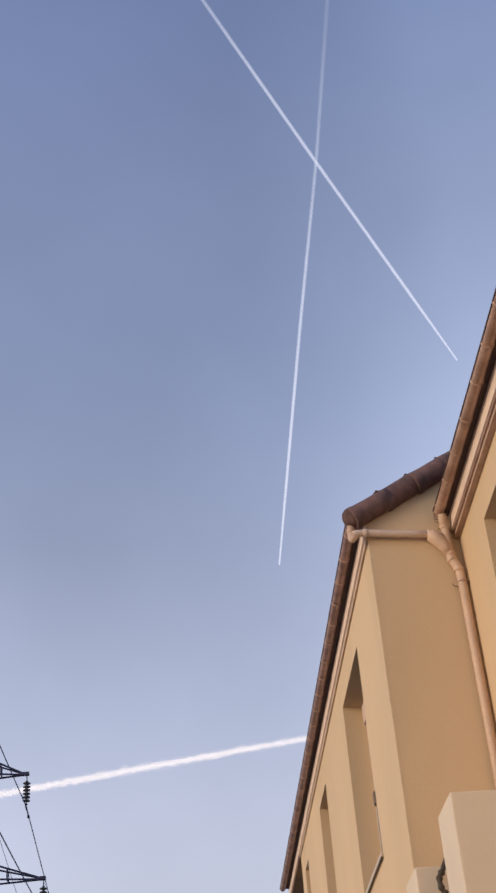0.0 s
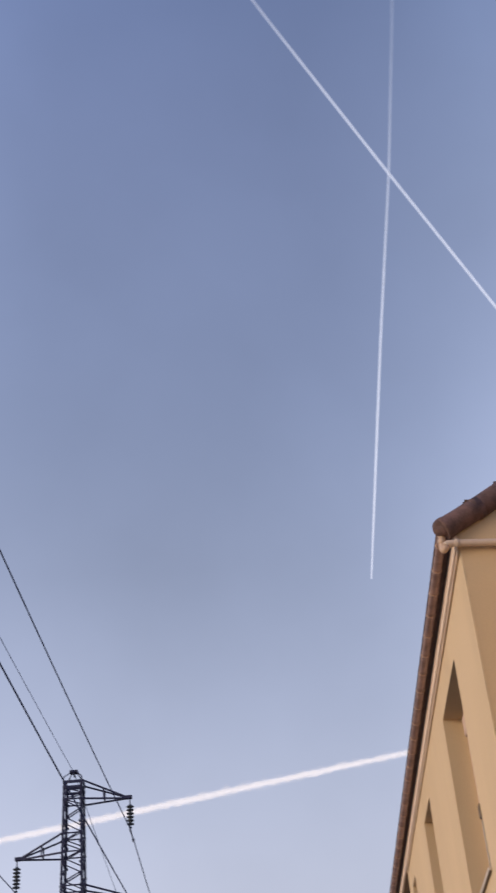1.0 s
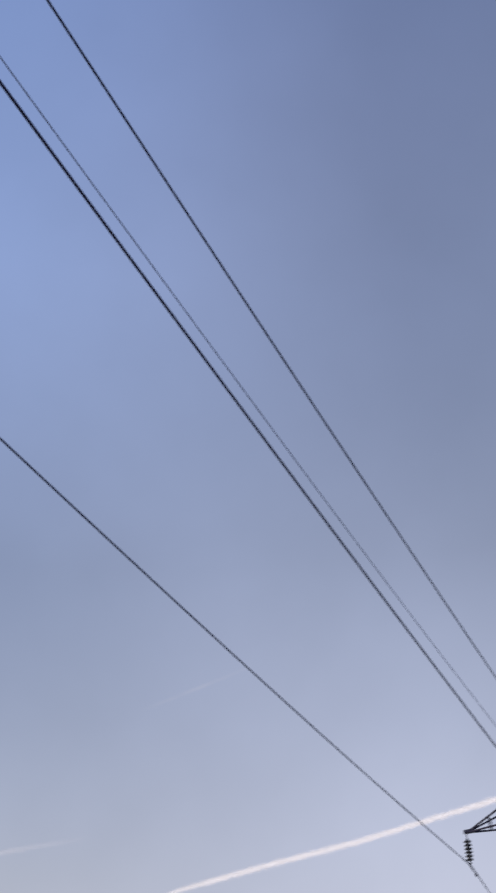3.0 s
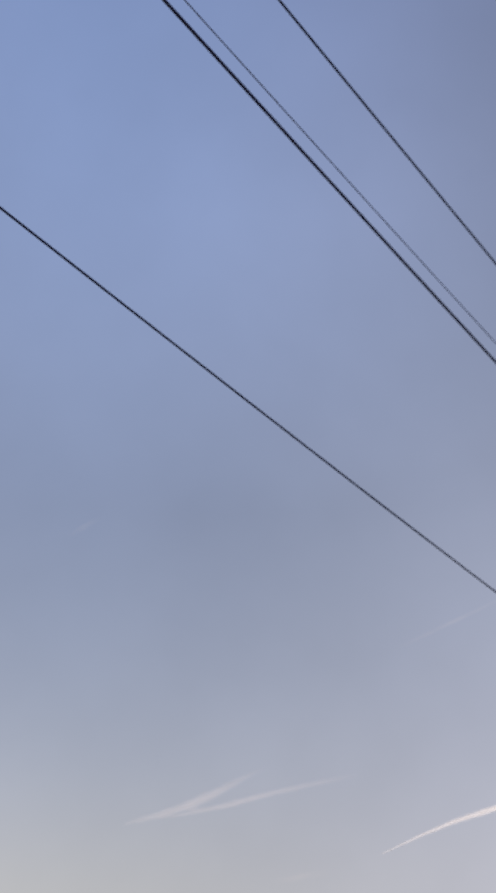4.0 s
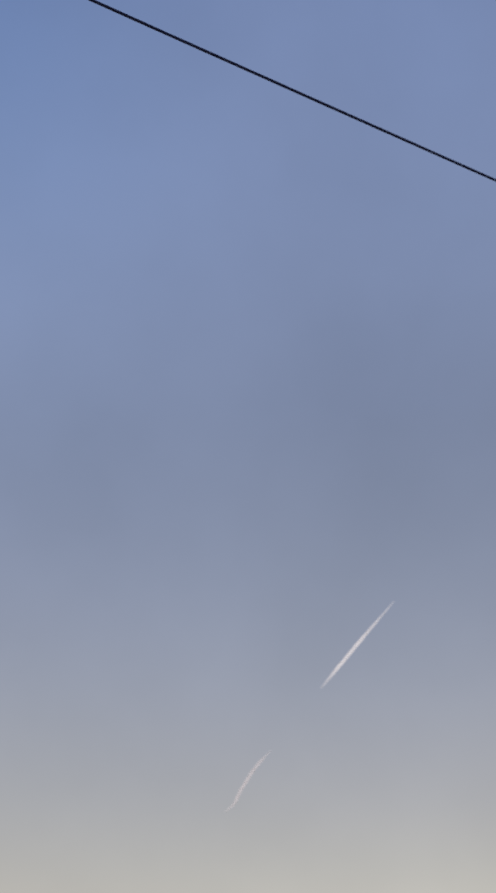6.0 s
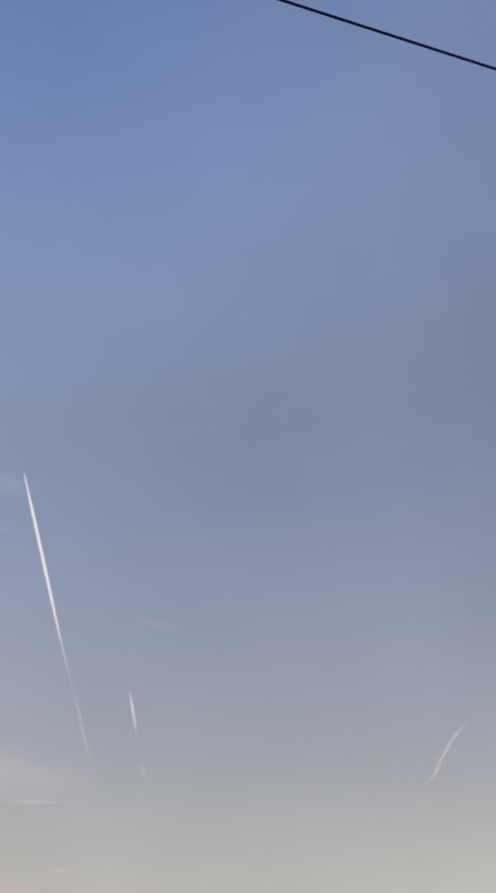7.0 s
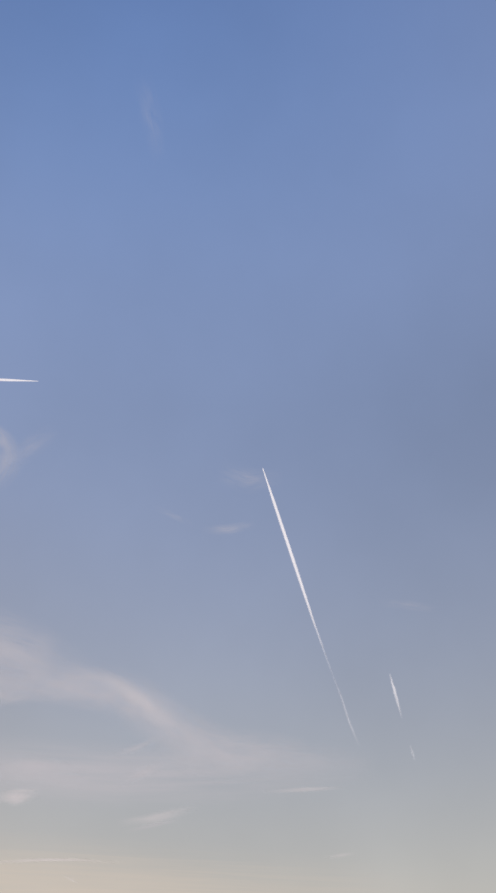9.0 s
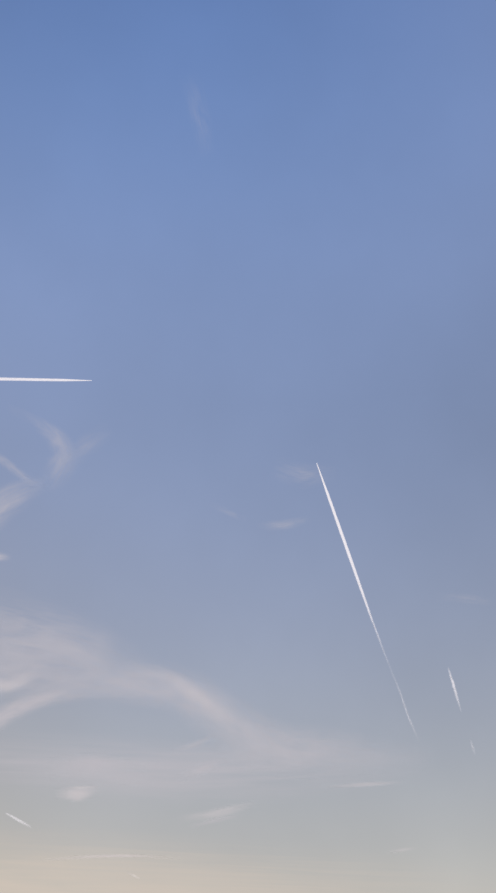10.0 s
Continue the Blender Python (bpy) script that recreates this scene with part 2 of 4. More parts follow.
def vapour(name, colour, patch, contrast, cut=0.5, twist=0.0, frayed=False):
    """Cloud of the sky backdrop: its own glow stands in for scattered sunlight, let through by noise and by the amount
    that each vertex carries.
    """
    m = bpy.data.materials.new(name)
    m.use_nodes = True
    n, l = m.node_tree.nodes, m.node_tree.links
    n.remove(n["Principled BSDF"])
    # emission in place of sunlight on the cloud; no lamp lights it
    glow, clear, mix = n.new("ShaderNodeEmission"), n.new("ShaderNodeBsdfTransparent"), n.new("ShaderNodeMixShader")
    glow.inputs["Color"].default_value = (*colour, 1)
    l.new(clear.outputs[0], mix.inputs[1]), l.new(glow.outputs[0], mix.inputs[2])
    spot = n.new("ShaderNodeAttribute")
    spot.attribute_name = "vapour_place"
    noise_a = n.new("ShaderNodeTexNoise")
    noise_a.inputs["Scale"].default_value, noise_a.inputs["Detail"].default_value = patch, 6
    noise_a.inputs["Roughness"].default_value, noise_a.inputs["Distortion"].default_value = 0.6, twist
    l.new(spot.outputs["Vector"], noise_a.inputs["Vector"])
    clouding = noise_a.outputs["Fac"]
    if frayed:   # fine fibres drawn out along the cloud
        drawn, noise_b = n.new("ShaderNodeMapping"), n.new("ShaderNodeTexNoise")
        drawn.inputs["Scale"].default_value = (1.3, 6.0, 1.0)
        noise_b.inputs["Scale"].default_value, noise_b.inputs["Detail"].default_value = patch, 7
        noise_b.inputs["Roughness"].default_value, noise_b.inputs["Distortion"].default_value = 0.65, 1.2
        l.new(spot.outputs["Vector"], drawn.inputs["Vector"]), l.new(drawn.outputs["Vector"], noise_b.inputs["Vector"])
        mix_in = n.new("ShaderNodeMix")
        mix_in.inputs["Factor"].default_value = 0.5
        l.new(clouding, mix_in.inputs["A"]), l.new(noise_b.outputs["Fac"], mix_in.inputs["B"])
        clouding = mix_in.outputs["Result"]
    level = n.new("ShaderNodeMapRange")
    level.inputs["From Min"].default_value, level.inputs["From Max"].default_value = cut - 0.5 / contrast, cut + 0.5 / contrast
    l.new(clouding, level.inputs["Value"])
    dense = n.new("ShaderNodeAttribute")
    dense.attribute_name = "vapour_amount"
    mul = n.new("ShaderNodeMath")
    mul.operation, mul.use_clamp = "MULTIPLY", True
    share = level.outputs["Result"]
    if frayed:   # thin places break up first
        level.clamp = False
        more = n.new("ShaderNodeMath")
        more.operation, more.use_clamp = "ADD", True
        l.new(share, more.inputs[0]), l.new(dense.outputs["Fac"], more.inputs[1])
        share = more.outputs[0]
    l.new(share, mul.inputs[0]), l.new(dense.outputs["Fac"], mul.inputs[1])
    l.new(mul.outputs[0], mix.inputs["Fac"])
    l.new(mix.outputs[0], n["Material Output"].inputs["Surface"])
    return m


TRAIL = vapour("trail_vapour", (0.60, 0.63, 0.77), 0.8, 0.7, cut=0.1)
TRAIL_WARM = vapour("trail_vapour_by_the_sun", (1.10, 1.03, 1.06), 0.8, 0.7, cut=0.1)
TRAIL_OLD = vapour("old_trail_vapour", (0.84, 0.775, 0.80), 2.4, 3.0, cut=0.47)
TRAIL_FAINT = vapour("faint_trail_vapour", (0.74, 0.68, 0.73), 1.2, 1.3, cut=0.40)
CIRRUS = vapour("cirrus_vapour", (0.685, 0.63, 0.66), 1.3, 3.4, cut=0.56, twist=0.7, frayed=True)
CIRRUS_BRIGHT = vapour("bright_cirrus_vapour", (0.80, 0.72, 0.725), 1.6, 3.4, cut=0.52, twist=0.6, frayed=True)
HAZE_BANK = vapour("warm_haze_vapour", (0.83, 0.70, 0.585), 1.3, 3.4, cut=0.54, twist=0.7, frayed=True)

# ---------------------------------------------------------------- mesh helpers


def part(name, bm, mat, parent=None, label=""):
    mesh = bpy.data.meshes.new(name)
    bm.to_mesh(mesh)
    bm.free()
    mesh.materials.append(mat)
    ob = new(name, mesh)
    ob.parent = parent
    if label:
        ob["label"] = label
    return ob


def shared(name, mesh, parent, m):
    ob = new(name, mesh)
    ob.parent = parent
    ob.matrix_basis = m
    return ob


def root(name, m, **tags):
    ob = new(name)
    ob.matrix_world = m
    return tagged(ob, **tags)


def box(bm, x0, x1, y0, y1, z0, z1):
    v = [bm.verts.new((x, y, z)) for x in (x0, x1) for y in (y0, y1) for z in (z0, z1)]
    for f in ((0, 1, 3, 2), (4, 6, 7, 5), (0, 4, 5, 1), (2, 3, 7, 6), (0, 2, 6, 4), (1, 5, 7, 3)):
        bm.faces.new([v[i] for i in f])
    return v


def soft_box(bm, x0, x1, y0, y1, z0, z1, r=0.01):
    v = box(bm, x0, x1, y0, y1, z0, z1)
    edges = list({e for q in v for e in q.link_edges})
    bmesh.ops.bevel(bm, geom=edges, offset=r, segments=2, affect="EDGES", profile=0.6)


def ring_frames(points):
    """Points of a line with two directions across it, carried along without twist."""
    points = [Vector(p) for p in points]
    side, made = None, []
    for i, p in enumerate(points):
        way = (points[min(i + 1, len(points) - 1)] - points[max(i - 1, 0)]).normalized()
        if side is None:
            side = way.cross(Vector((0, 0, 1)))
            if side.length < 0.05:
                side = way.cross(Vector((1, 0, 0)))
        side = (side - way * side.dot(way)).normalized()
        made.append((p, side, way.cross(side)))
    return made


def tube(bm, points, r, sides=10, caps=True, start=0.0, sweep=2 * math.pi):
    """A round bar along a line; r a number or one for each point; sweep below a full turn leaves a channel."""
    rings = []
    closed = sweep > 6.28
    count = sides if closed else sides + 1
    for i, (p, a, b) in enumerate(ring_frames(points)):
        q = r[i] if isinstance(r, (list, tuple)) else r
        rings.append([bm.verts.new(p + a * q * math.cos(start + sweep * k / sides) + b * q * math.sin(start + sweep * k / sides))
                      for k in range(count)])
    for one, two in zip(rings, rings[1:]):
        for k in range(sides):
            f = bm.faces.new((one[k], one[(k + 1) % count], two[(k + 1) % count], two[k]))
            f.smooth = True
    if caps and closed:
        bm.faces.new(rings[0][::-1])
        bm.faces.new(rings[-1])
    return rings


def bar(bm, a, b, w, h=None):
    """A straight square bar from a to b."""
    h = h or w
    ends = []
    for p, s, u in ring_frames((a, b)):
        ends.append([bm.verts.new(p + s * i * w / 2 + u * j * h / 2) for i, j in ((-1, -1), (1, -1), (1, 1), (-1, 1))])
    for k in range(4):
        bm.faces.new((ends[0][k], ends[0][(k + 1) % 4], ends[1][(k + 1) % 4], ends[1][k]))
    bm.faces.new(ends[0][::-1])
    bm.faces.new(ends[1])


def angle_bar(bm, a, b, w, inward):
    """A steel angle section: two thin flanges meeting in a corner; inward points to the inside of the corner."""
    a, b, inward = Vector(a), Vector(b), Vector(inward)
    way = (b - a).normalized()
    inward = (inward - way * inward.dot(way)).normalized()
    other = way.cross(inward)
    for s in (1, -1):
        flange = (inward + other * s).normalized() * w
        thick = (inward - other * s).normalized() * w * 0.14
        low = [bm.verts.new(a + q) for q in (Vector(), flange, flange + thick, thick)]
        high = [bm.verts.new(b + q) for q in (Vector(), flange, flange + thick, thick)]
        for k in range(4):
            bm.faces.new((low[k], low[(k + 1) % 4], high[(k + 1) % 4], high[k]))
        bm.faces.new(low[::-1]), bm.faces.new(high)


def bezier(points, steps=6):
    """A rounded line through the corner points."""
    points = [Vector(p) for p in points]
    out = [points[0]]
    for a, b, c in zip(points, points[1:], points[2:]):
        r = min((b - a).length, (c - b).length) * 0.45
        p, q = b + (a - b).normalized() * r, b + (c - b).normalized() * r
        for k in range(steps + 1):
            t = k / steps
            out.append(p * (1 - t) ** 2 + b * 2 * t * (1 - t) + q * t * t)
    return out + [points[-1]]


def wall_mesh(bm, x0, x1, y0, y1, z0, z1, holes):
    """A wall slab along y with real openings (y0, y1, z0, z1)."""
    ys = sorted({y0, y1, *[v for h in holes for v in h[:2]]})
    zs = sorted({z0, z1, *[v for h in holes for v in h[2:]]})
    solid = {}
    for i in range(len(ys) - 1):
        for j in range(len(zs) - 1):
            cy, cz = (ys[i] + ys[i + 1]) / 2, (zs[j] + zs[j + 1]) / 2
            solid[i, j] = not any(h[0] < cy < h[1] and h[2] < cz < h[3] for h in holes)
    points = {}

    def at(x, i, j):
        if (x, i, j) not in points:
            points[x, i, j] = bm.verts.new((x, ys[i], zs[j]))
        return points[x, i, j]

    for (i, j), full in solid.items():
        if not full:
            continue
        bm.faces.new((at(x0, i, j), at(x0, i, j + 1), at(x0, i + 1, j + 1), at(x0, i + 1, j)))
        bm.faces.new((at(x1, i, j), at(x1, i + 1, j), at(x1, i + 1, j + 1), at(x1, i, j + 1)))
        for di, dj, a, b in ((-1, 0, (i, j), (i, j + 1)), (1, 0, (i + 1, j), (i + 1, j + 1)),
                             (0, -1, (i, j), (i + 1, j)), (0, 1, (i, j + 1), (i + 1, j + 1))):
            if not solid.get((i + di, j + dj)):
                bm.faces.new((at(x0, *a), at(x0, *b), at(x1, *b), at(x1, *a)))
    bmesh.ops.recalc_face_normals(bm, faces=bm.faces)


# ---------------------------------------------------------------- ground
# unseen ground; its pale tone is chosen to bounce light onto the house
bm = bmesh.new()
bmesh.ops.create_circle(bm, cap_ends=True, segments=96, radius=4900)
tagged(part("ground", bm, BOUNCE_GROUND), "unseen pale ground reaching the horizon, toned to bounce light upwards", "ground", kind="structure")

# ---------------------------------------------------------------- house
# Its own axes: x away from the street, y along the street, z up.
HOUSE = pose(0, 0, 0, 0, 0, 7.51)
FRONT, SET_BACK, CORNER, FAR_END, BACK = 1.91, 2.80, 10.74, 20.77, 11.0
RIDGE_X, SLOPE = 6.45, 0.58
house = root("house", HOUSE, label="ochre rendered house with clay tile roof and brown gutters", category="house")

WINDOWS_FAR = [(12.27, 13.87), (16.33, 17.34), (19.62, 20.20)]
WINDOWS_NEAR = [(8.20, 9.78), (3.9, 5.4), (-0.6, 0.9)]
W_LOW, W_TOP = 5.215, 7.385

bm = bmesh.new()
wall_mesh(bm, FRONT, FRONT + 0.32, CORNER + 0.3, FAR_END, 0, 7.95, [(a, b, W_LOW, W_TOP) for a, b in WINDOWS_FAR])
part("front_wall", bm, RENDER_OCHRE, house)
bm = bmesh.new()
wall_mesh(bm, SET_BACK, SET_BACK + 0.32, -4, CORNER, 0, 7.95, [(a, b, W_LOW, W_TOP) for a, b in WINDOWS_NEAR])
part("set_back_wall", bm, RENDER_OCHRE, house)
bm = bmesh.new()
wall_mesh(bm, SET_BACK, SET_BACK + 0.32, FAR_END, 23.2, 0, 7.95, [])
part("set_back_wall", bm, RENDER_OCHRE, house)
bm = bmesh.new()
wall_mesh(bm, BACK - 0.32, BACK, -4, 23.2, 0, 7.95, [])
part("back_wall", bm, RENDER_OCHRE, house)


def gable(y0, y1, x0, x1, eave):
    bm = bmesh.new()
    outline = [(x0, 0), (x0, eave), (RIDGE_X, eave + (RIDGE_X - x0) * SLOPE), (x1, eave), (x1, 0)]
    rings = [[bm.verts.new((x, y, z)) for x, z in outline] for y in (y0, y1)]
    for k in range(5):
        bm.faces.new((rings[0][k], rings[1][k], rings[1][(k + 1) % 5], rings[0][(k + 1) % 5]))
    bm.faces.new(rings[0]), bm.faces.new(rings[1][::-1])
    bmesh.ops.recalc_face_normals(bm, faces=bm.faces)
    return bm


part("gable_wall", gable(CORNER, CORNER + 0.3, FRONT, BACK, 8.02), RENDER_OCHRE, house)
part("gable_wall", gable(-4.3, -4, SET_BACK, BACK, 7.95), RENDER_OCHRE, house)
part("gable_wall", gable(23.2, 23.4, SET_BACK, BACK, 7.95), RENDER_OCHRE, house)
bm = bmesh.new()
box(bm, FRONT + 0.32, SET_BACK, FAR_END - 0.3, FAR_END - 0.004, 0, 7.95)
part("return_wall", bm, RENDER_OCHRE, house)
# unseen floor and ceiling slabs, coloured dark for the shade inside the rooms
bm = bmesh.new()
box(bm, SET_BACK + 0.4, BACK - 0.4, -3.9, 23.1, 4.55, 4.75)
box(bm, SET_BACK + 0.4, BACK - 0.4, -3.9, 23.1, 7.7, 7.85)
part("room_shade_slab", bm, ROOM, house)


def roof_sheet(x_eave, y0, y1, z_eave):
    """Both slopes as courses of rounded clay tiles over a boarded underside."""
    bm = bmesh.new()
    pitch, step = 0.21, 0.34
    for sign in (1, -1):
        run = RIDGE_X - x_eave
        courses = int(run / (step * 0.865))
        for c in range(courses + 1):
            xa, xb = c * step * 0.865, min((c + 1) * step * 0.865 + 0.05, run)
            if xb - xa < 0.06:
                continue
            count = int((y1 - y0) / pitch * 4)
            rows = []
            for x, lift in ((xa, 0.035), (xb, 0.01)):
                row = []
                for k in range(count + 1):
                    y = y0 + (y1 - y0) * k / count
                    wave = 0.032 * abs(math.sin(math.pi * k / 4))
                    row.append(bm.verts.new((RIDGE_X - sign * (run - x), y, z_eave + x * SLOPE + 0.07 + lift + wave)))
                rows.append(row)
            for k in range(count):
                bm.faces.new((rows[0][k], rows[0][k + 1], rows[1][k + 1], rows[1][k]))
        low = [bm.verts.new((RIDGE_X - sign * (run - x), y, z_eave + x * SLOPE - 0.01)) for x, y in ((0.05, y0), (0.05, y1), (run, y1), (run, y0))]
        bm.faces.new(low)
    return bm


roof_far = part("roof", roof_sheet(1.86, CORNER - 0.02, 23.5, 8.03), TILE, house, "dark red-brown clay tiles")
roof_near = part("roof", roof_sheet(2.70, -4.4, CORNER - 0.03, 8.03), TILE, house, "dark red-brown clay tiles")

# a single rounded tile: half a tapered barrel with thickness
bm = bmesh.new()
rings = []
for y, r in ((0.0, 0.085), (0.38, 0.07)):
    rings.append([bm.verts.new((y, math.cos(math.pi * k / 8) * q, math.sin(math.pi * k / 8) * q))
                  for q in (r, r - 0.016) for k in range(9)])
for k in range(8):
    bm.faces.new((rings[0][k], rings[0][k + 1], rings[1][k + 1], rings[1][k])).smooth = True
    bm.faces.new((rings[0][9 + k], rings[1][9 + k], rings[1][10 + k], rings[0][10 + k])).smooth = True
    bm.faces.new((rings[0][k], rings[0][9 + k], rings[0][10 + k], rings[0][k + 1]))
for k in (0, 8):
    bm.faces.new((rings[0][k], rings[1][k], rings[1][9 + k], rings[0][9 + k]))
bmesh.ops.recalc_face_normals(bm, faces=bm.faces)
EAVE_TILE = bpy.data.meshes.new("roof_tile")
bm.to_mesh(EAVE_TILE), bm.free()
EAVE_TILE.materials.append(TILE)
tile_rand = random.Random(4)


def eave_tiles(parent, x, z, y0, y1):
    y = y0
    while y < y1:
        shared("roof_tile", EAVE_TILE, parent,
               pose(x + tile_rand.uniform(-0.012, 0.012), y, z + tile_rand.uniform(-0.006, 0.006), tile_rand.uniform(-2, 2), -30, tile_rand.uniform(-2, 2)))
        y += 0.21


eave_tiles(roof_far, 1.86, 8.085, CORNER + 0.1, 23.3)
eave_tiles(roof_near, 2.71, 8.085, -3.5, CORNER - 0.18)

# verge: big half-round tiles up the gable edge, each lapping the one below
bm = bmesh.new()
rings = []
for y, r in ((0.0, 0.113), (0.012, 0.119), (0.035, 0.119), (0.05, 0.114), (0.16, 0.1125), (0.30, 0.112), (0.46, 0.111)):
    rings.append([bm.verts.new((y, math.cos(2 * math.pi * k / 16) * r, math.sin(2 * math.pi * k / 16) * r)) for k in range(16)])
for a, b in zip(rings, rings[1:]):
    for k in range(16):
        bm.faces.new((a[k], a[(k + 1) % 16], b[(k + 1) % 16], b[k])).smooth = True
bm.faces.new(rings[0]), bm.faces.new(rings[-1])
for v in bm.verts:
    v.co += Vector((0, v.co.y, v.co.z)) * 0.06 * noise.noise(v.co * 11)
bmesh.ops.recalc_face_normals(bm, faces=bm.faces)
VERGE_TILE = bpy.data.meshes.new("verge_tile")
bm.to_mesh(VERGE_TILE), bm.free()
VERGE_TILE.materials.append(TILE)
for k in range(14):
    s = 0.375 * k
    if 1.775 + s * 0.865 > RIDGE_X - 0.2:
        break
    shared("verge_tile", VERGE_TILE, roof_far,
           pose(1.775 + s * 0.865, CORNER - 0.03 + tile_rand.uniform(-0.008, 0.008), 7.985 + s * 0.502 + tile_rand.uniform(-0.006, 0.006),
                tile_rand.uniform(0, 60), -30.1 + tile_rand.uniform(-0.7, 0.7), tile_rand.uniform(-0.7, 0.7)))
    if 0 < k < 6:   # mortar squeezed out over the lap
        for q in range(2):
            a = radians(66 + 34 * q + tile_rand.uniform(-8, 8))
            bm = bmesh.new()
            bmesh.ops.create_icosphere(bm, subdivisions=2, radius=tile_rand.uniform(0.016, 0.024))
            for v in bm.verts:
                v.co *= 1 + 0.5 * noise.noise(v.co * 60)
            lump = part("mortar_lump", bm, MORTAR_AND_SHADE, roof_far)
            lump.matrix_basis = pose(1.775 + s * 0.865, CORNER - 0.03, 7.985 + s * 0.502, 0, -30, 0) @ pose(0, -math.cos(a) * 0.113, math.sin(a) * 0.113)
bm = bmesh.new()
bmesh.ops.create_uvsphere(bm, u_segments=28, v_segments=18, radius=0.100)
for v in bm.verts:
    q = v.co.normalized().dot(Vector((-0.45, -0.85, -0.25)).normalized())
    v.co *= 1 + 0.06 * noise.noise(v.co * 18) - 0.09 * max(q, 0) ** 3 - (0.16 if q > 0.965 else 0.0)
    v.co += Vector((1.785, CORNER - 0.04, 8.018))
for f in bm.faces:
    f.smooth = True
part("verge_end", bm, TILE, house, "rounded clay end of the verge tiles with a dimple")


def eave_trim(x_wall, out, y0, y1, beads):
    """The board under the eave: a flat face with narrower mouldings at its foot (height below, height above, share of its depth, paint)."""
    bm = bmesh.new()
    soft_box(bm, x_wall - out, x_wall - 0.002, y0, y1, 7.822, 7.990, 0.006)
    part("fascia", bm, PAINT_CREAM, house, "cream painted eave board")
    for low, high, share, paint, label in beads:
        bm = bmesh.new()
        soft_box(bm, x_wall - out * share, x_wall - 0.002, y0, min(y1, FAR_END), low, high, 0.004)
        part("bead", bm, paint, house, label)
    # added dark board: shade of the gap behind the gutter, put into its colour
    bm = bmesh.new()
    box(bm, x_wall - out - 0.10, x_wall - 0.002, y0, y1, 7.995, 8.012)
    part("eave_gap_shade", bm, MORTAR_AND_SHADE, house, "dark board standing in for the shaded gap at the eave")


eave_trim(FRONT, 0.032, CORNER - 0.01, 23.4, [(7.752, 7.819, 0.6, TRIM_TAN, "tan moulding under the eave board")])
eave_trim(SET_BACK, 0.075, -4, CORNER - 0.02, [(7.797, 7.819, 0.85, GUTTER, "thin brown bead under the eave board"),
                                              (7.752, 7.794, 0.6, TRIM_TAN, "tan moulding under the eave board"),
                                              (7.735, 7.750, 0.75, GUTTER, "thin brown bead under the eave board")])
bm = bmesh.new()
box(bm, FRONT + 0.002, SET_BACK, FAR_END + 0.005, 23.4, 7.86, 7.99)
part("soffit", bm, SOFFIT, house, "brown boarded eave soffit")


def gutter(x, z, r, y0, y1, joints, paint):
    """A half-round channel with a rolled lip; rings where lengths meet, an end stop."""
    bm = bmesh.new()
    inner = []
    for q in (r, r - 0.006):
        rows = []
        for y in (y0, y1):
            rows.append([bm.verts.new((x + q * math.cos(math.pi * (1 + k / 12)), y, z + q * math.sin(math.pi * (1 + k / 12)))) for k in range(13)])
        for k in range(12):
            bm.faces.new((rows[0][k], rows[0][k + 1], rows[1][k + 1], rows[1][k])).smooth = True
        inner.append(rows)
    for k in (0, 12):
        bm.faces.new((inner[0][0][k], inner[0][1][k], inner[1][1][k], inner[1][0][k]))
    for y in (y0 + 0.004, y1 - 0.004):
        bm.faces.new([bm.verts.new((x + (r - 0.003) * math.cos(math.pi * (1 + k / 12)), y, z + (r - 0.003) * math.sin(math.pi * (1 + k / 12)))) for k in range(13)])
    bmesh.ops.recalc_face_normals(bm, faces=bm.faces)
    ob = part("gutter", bm, paint, house, "brown half-round gutter with joint rings")
    # lip coloured dark to give the shadow line along the gutter's outer edge
    bm = bmesh.new()
    tube(bm, [(x - r, y0, z), (x - r, y1, z)], 0.009, 8)
    part("lip", bm, MORTAR_AND_SHADE, ob)
    bm = bmesh.new()
    rows = []
    for y, q in ((-0.014, r + 0.001), (-0.012, r + 0.007), (0.012, r + 0.007), (0.014, r + 0.001)):
        rows.append([bm.verts.new((q * math.cos(math.pi * (0.97 + 1.06 * k / 12)), y, q * math.sin(math.pi * (0.97 + 1.06 * k / 12)))) for k in range(13)])
    for a, b in zip(rows, rows[1:]):
        for k in range(12):
            bm.faces.new((a[k], a[k + 1], b[k + 1], b[k])).smooth = True
    mesh = bpy.data.meshes.new("joint_ring")
    bm.to_mesh(mesh), bm.free()
    mesh.materials.append(GUTTER)
    for y in joints:
        shared("joint_ring", mesh, ob, pose(x, y, z))
    return ob


gutter(1.777, 8.005, 0.048, CORNER - 0.02, 23.42, [11.0 + 0.48 * k for k in range(26)], GUTTER_OLD)
gutter(2.622, 8.005, 0.053, -4, CORNER - 0.10, [10.51, 10.06, 9.60, 9.08, 8.55, 8.05] + [7.55 - 0.5 * k for k in range(22)], GUTTER)


def pipe_run(points, r, collars, label, paint=None):
    bm = bmesh.new()
    tube(bm, bezier(points), r, 16)
    ob = part("downpipe", bm, paint or PIPE, house, label)
    for p, q in collars:
        bm = bmesh.new()
        p, q = Vector(p), Vector(q).normalized() * 0.022
        tube(bm, [p - q, p - q * 0.8, p + q * 0.8, p + q], [r + 0.001, r + 0.007, r + 0.007, r + 0.001], 16)
        part("collar", bm, paint or PIPE, ob)
    return ob


PY = CORNER - 0.062
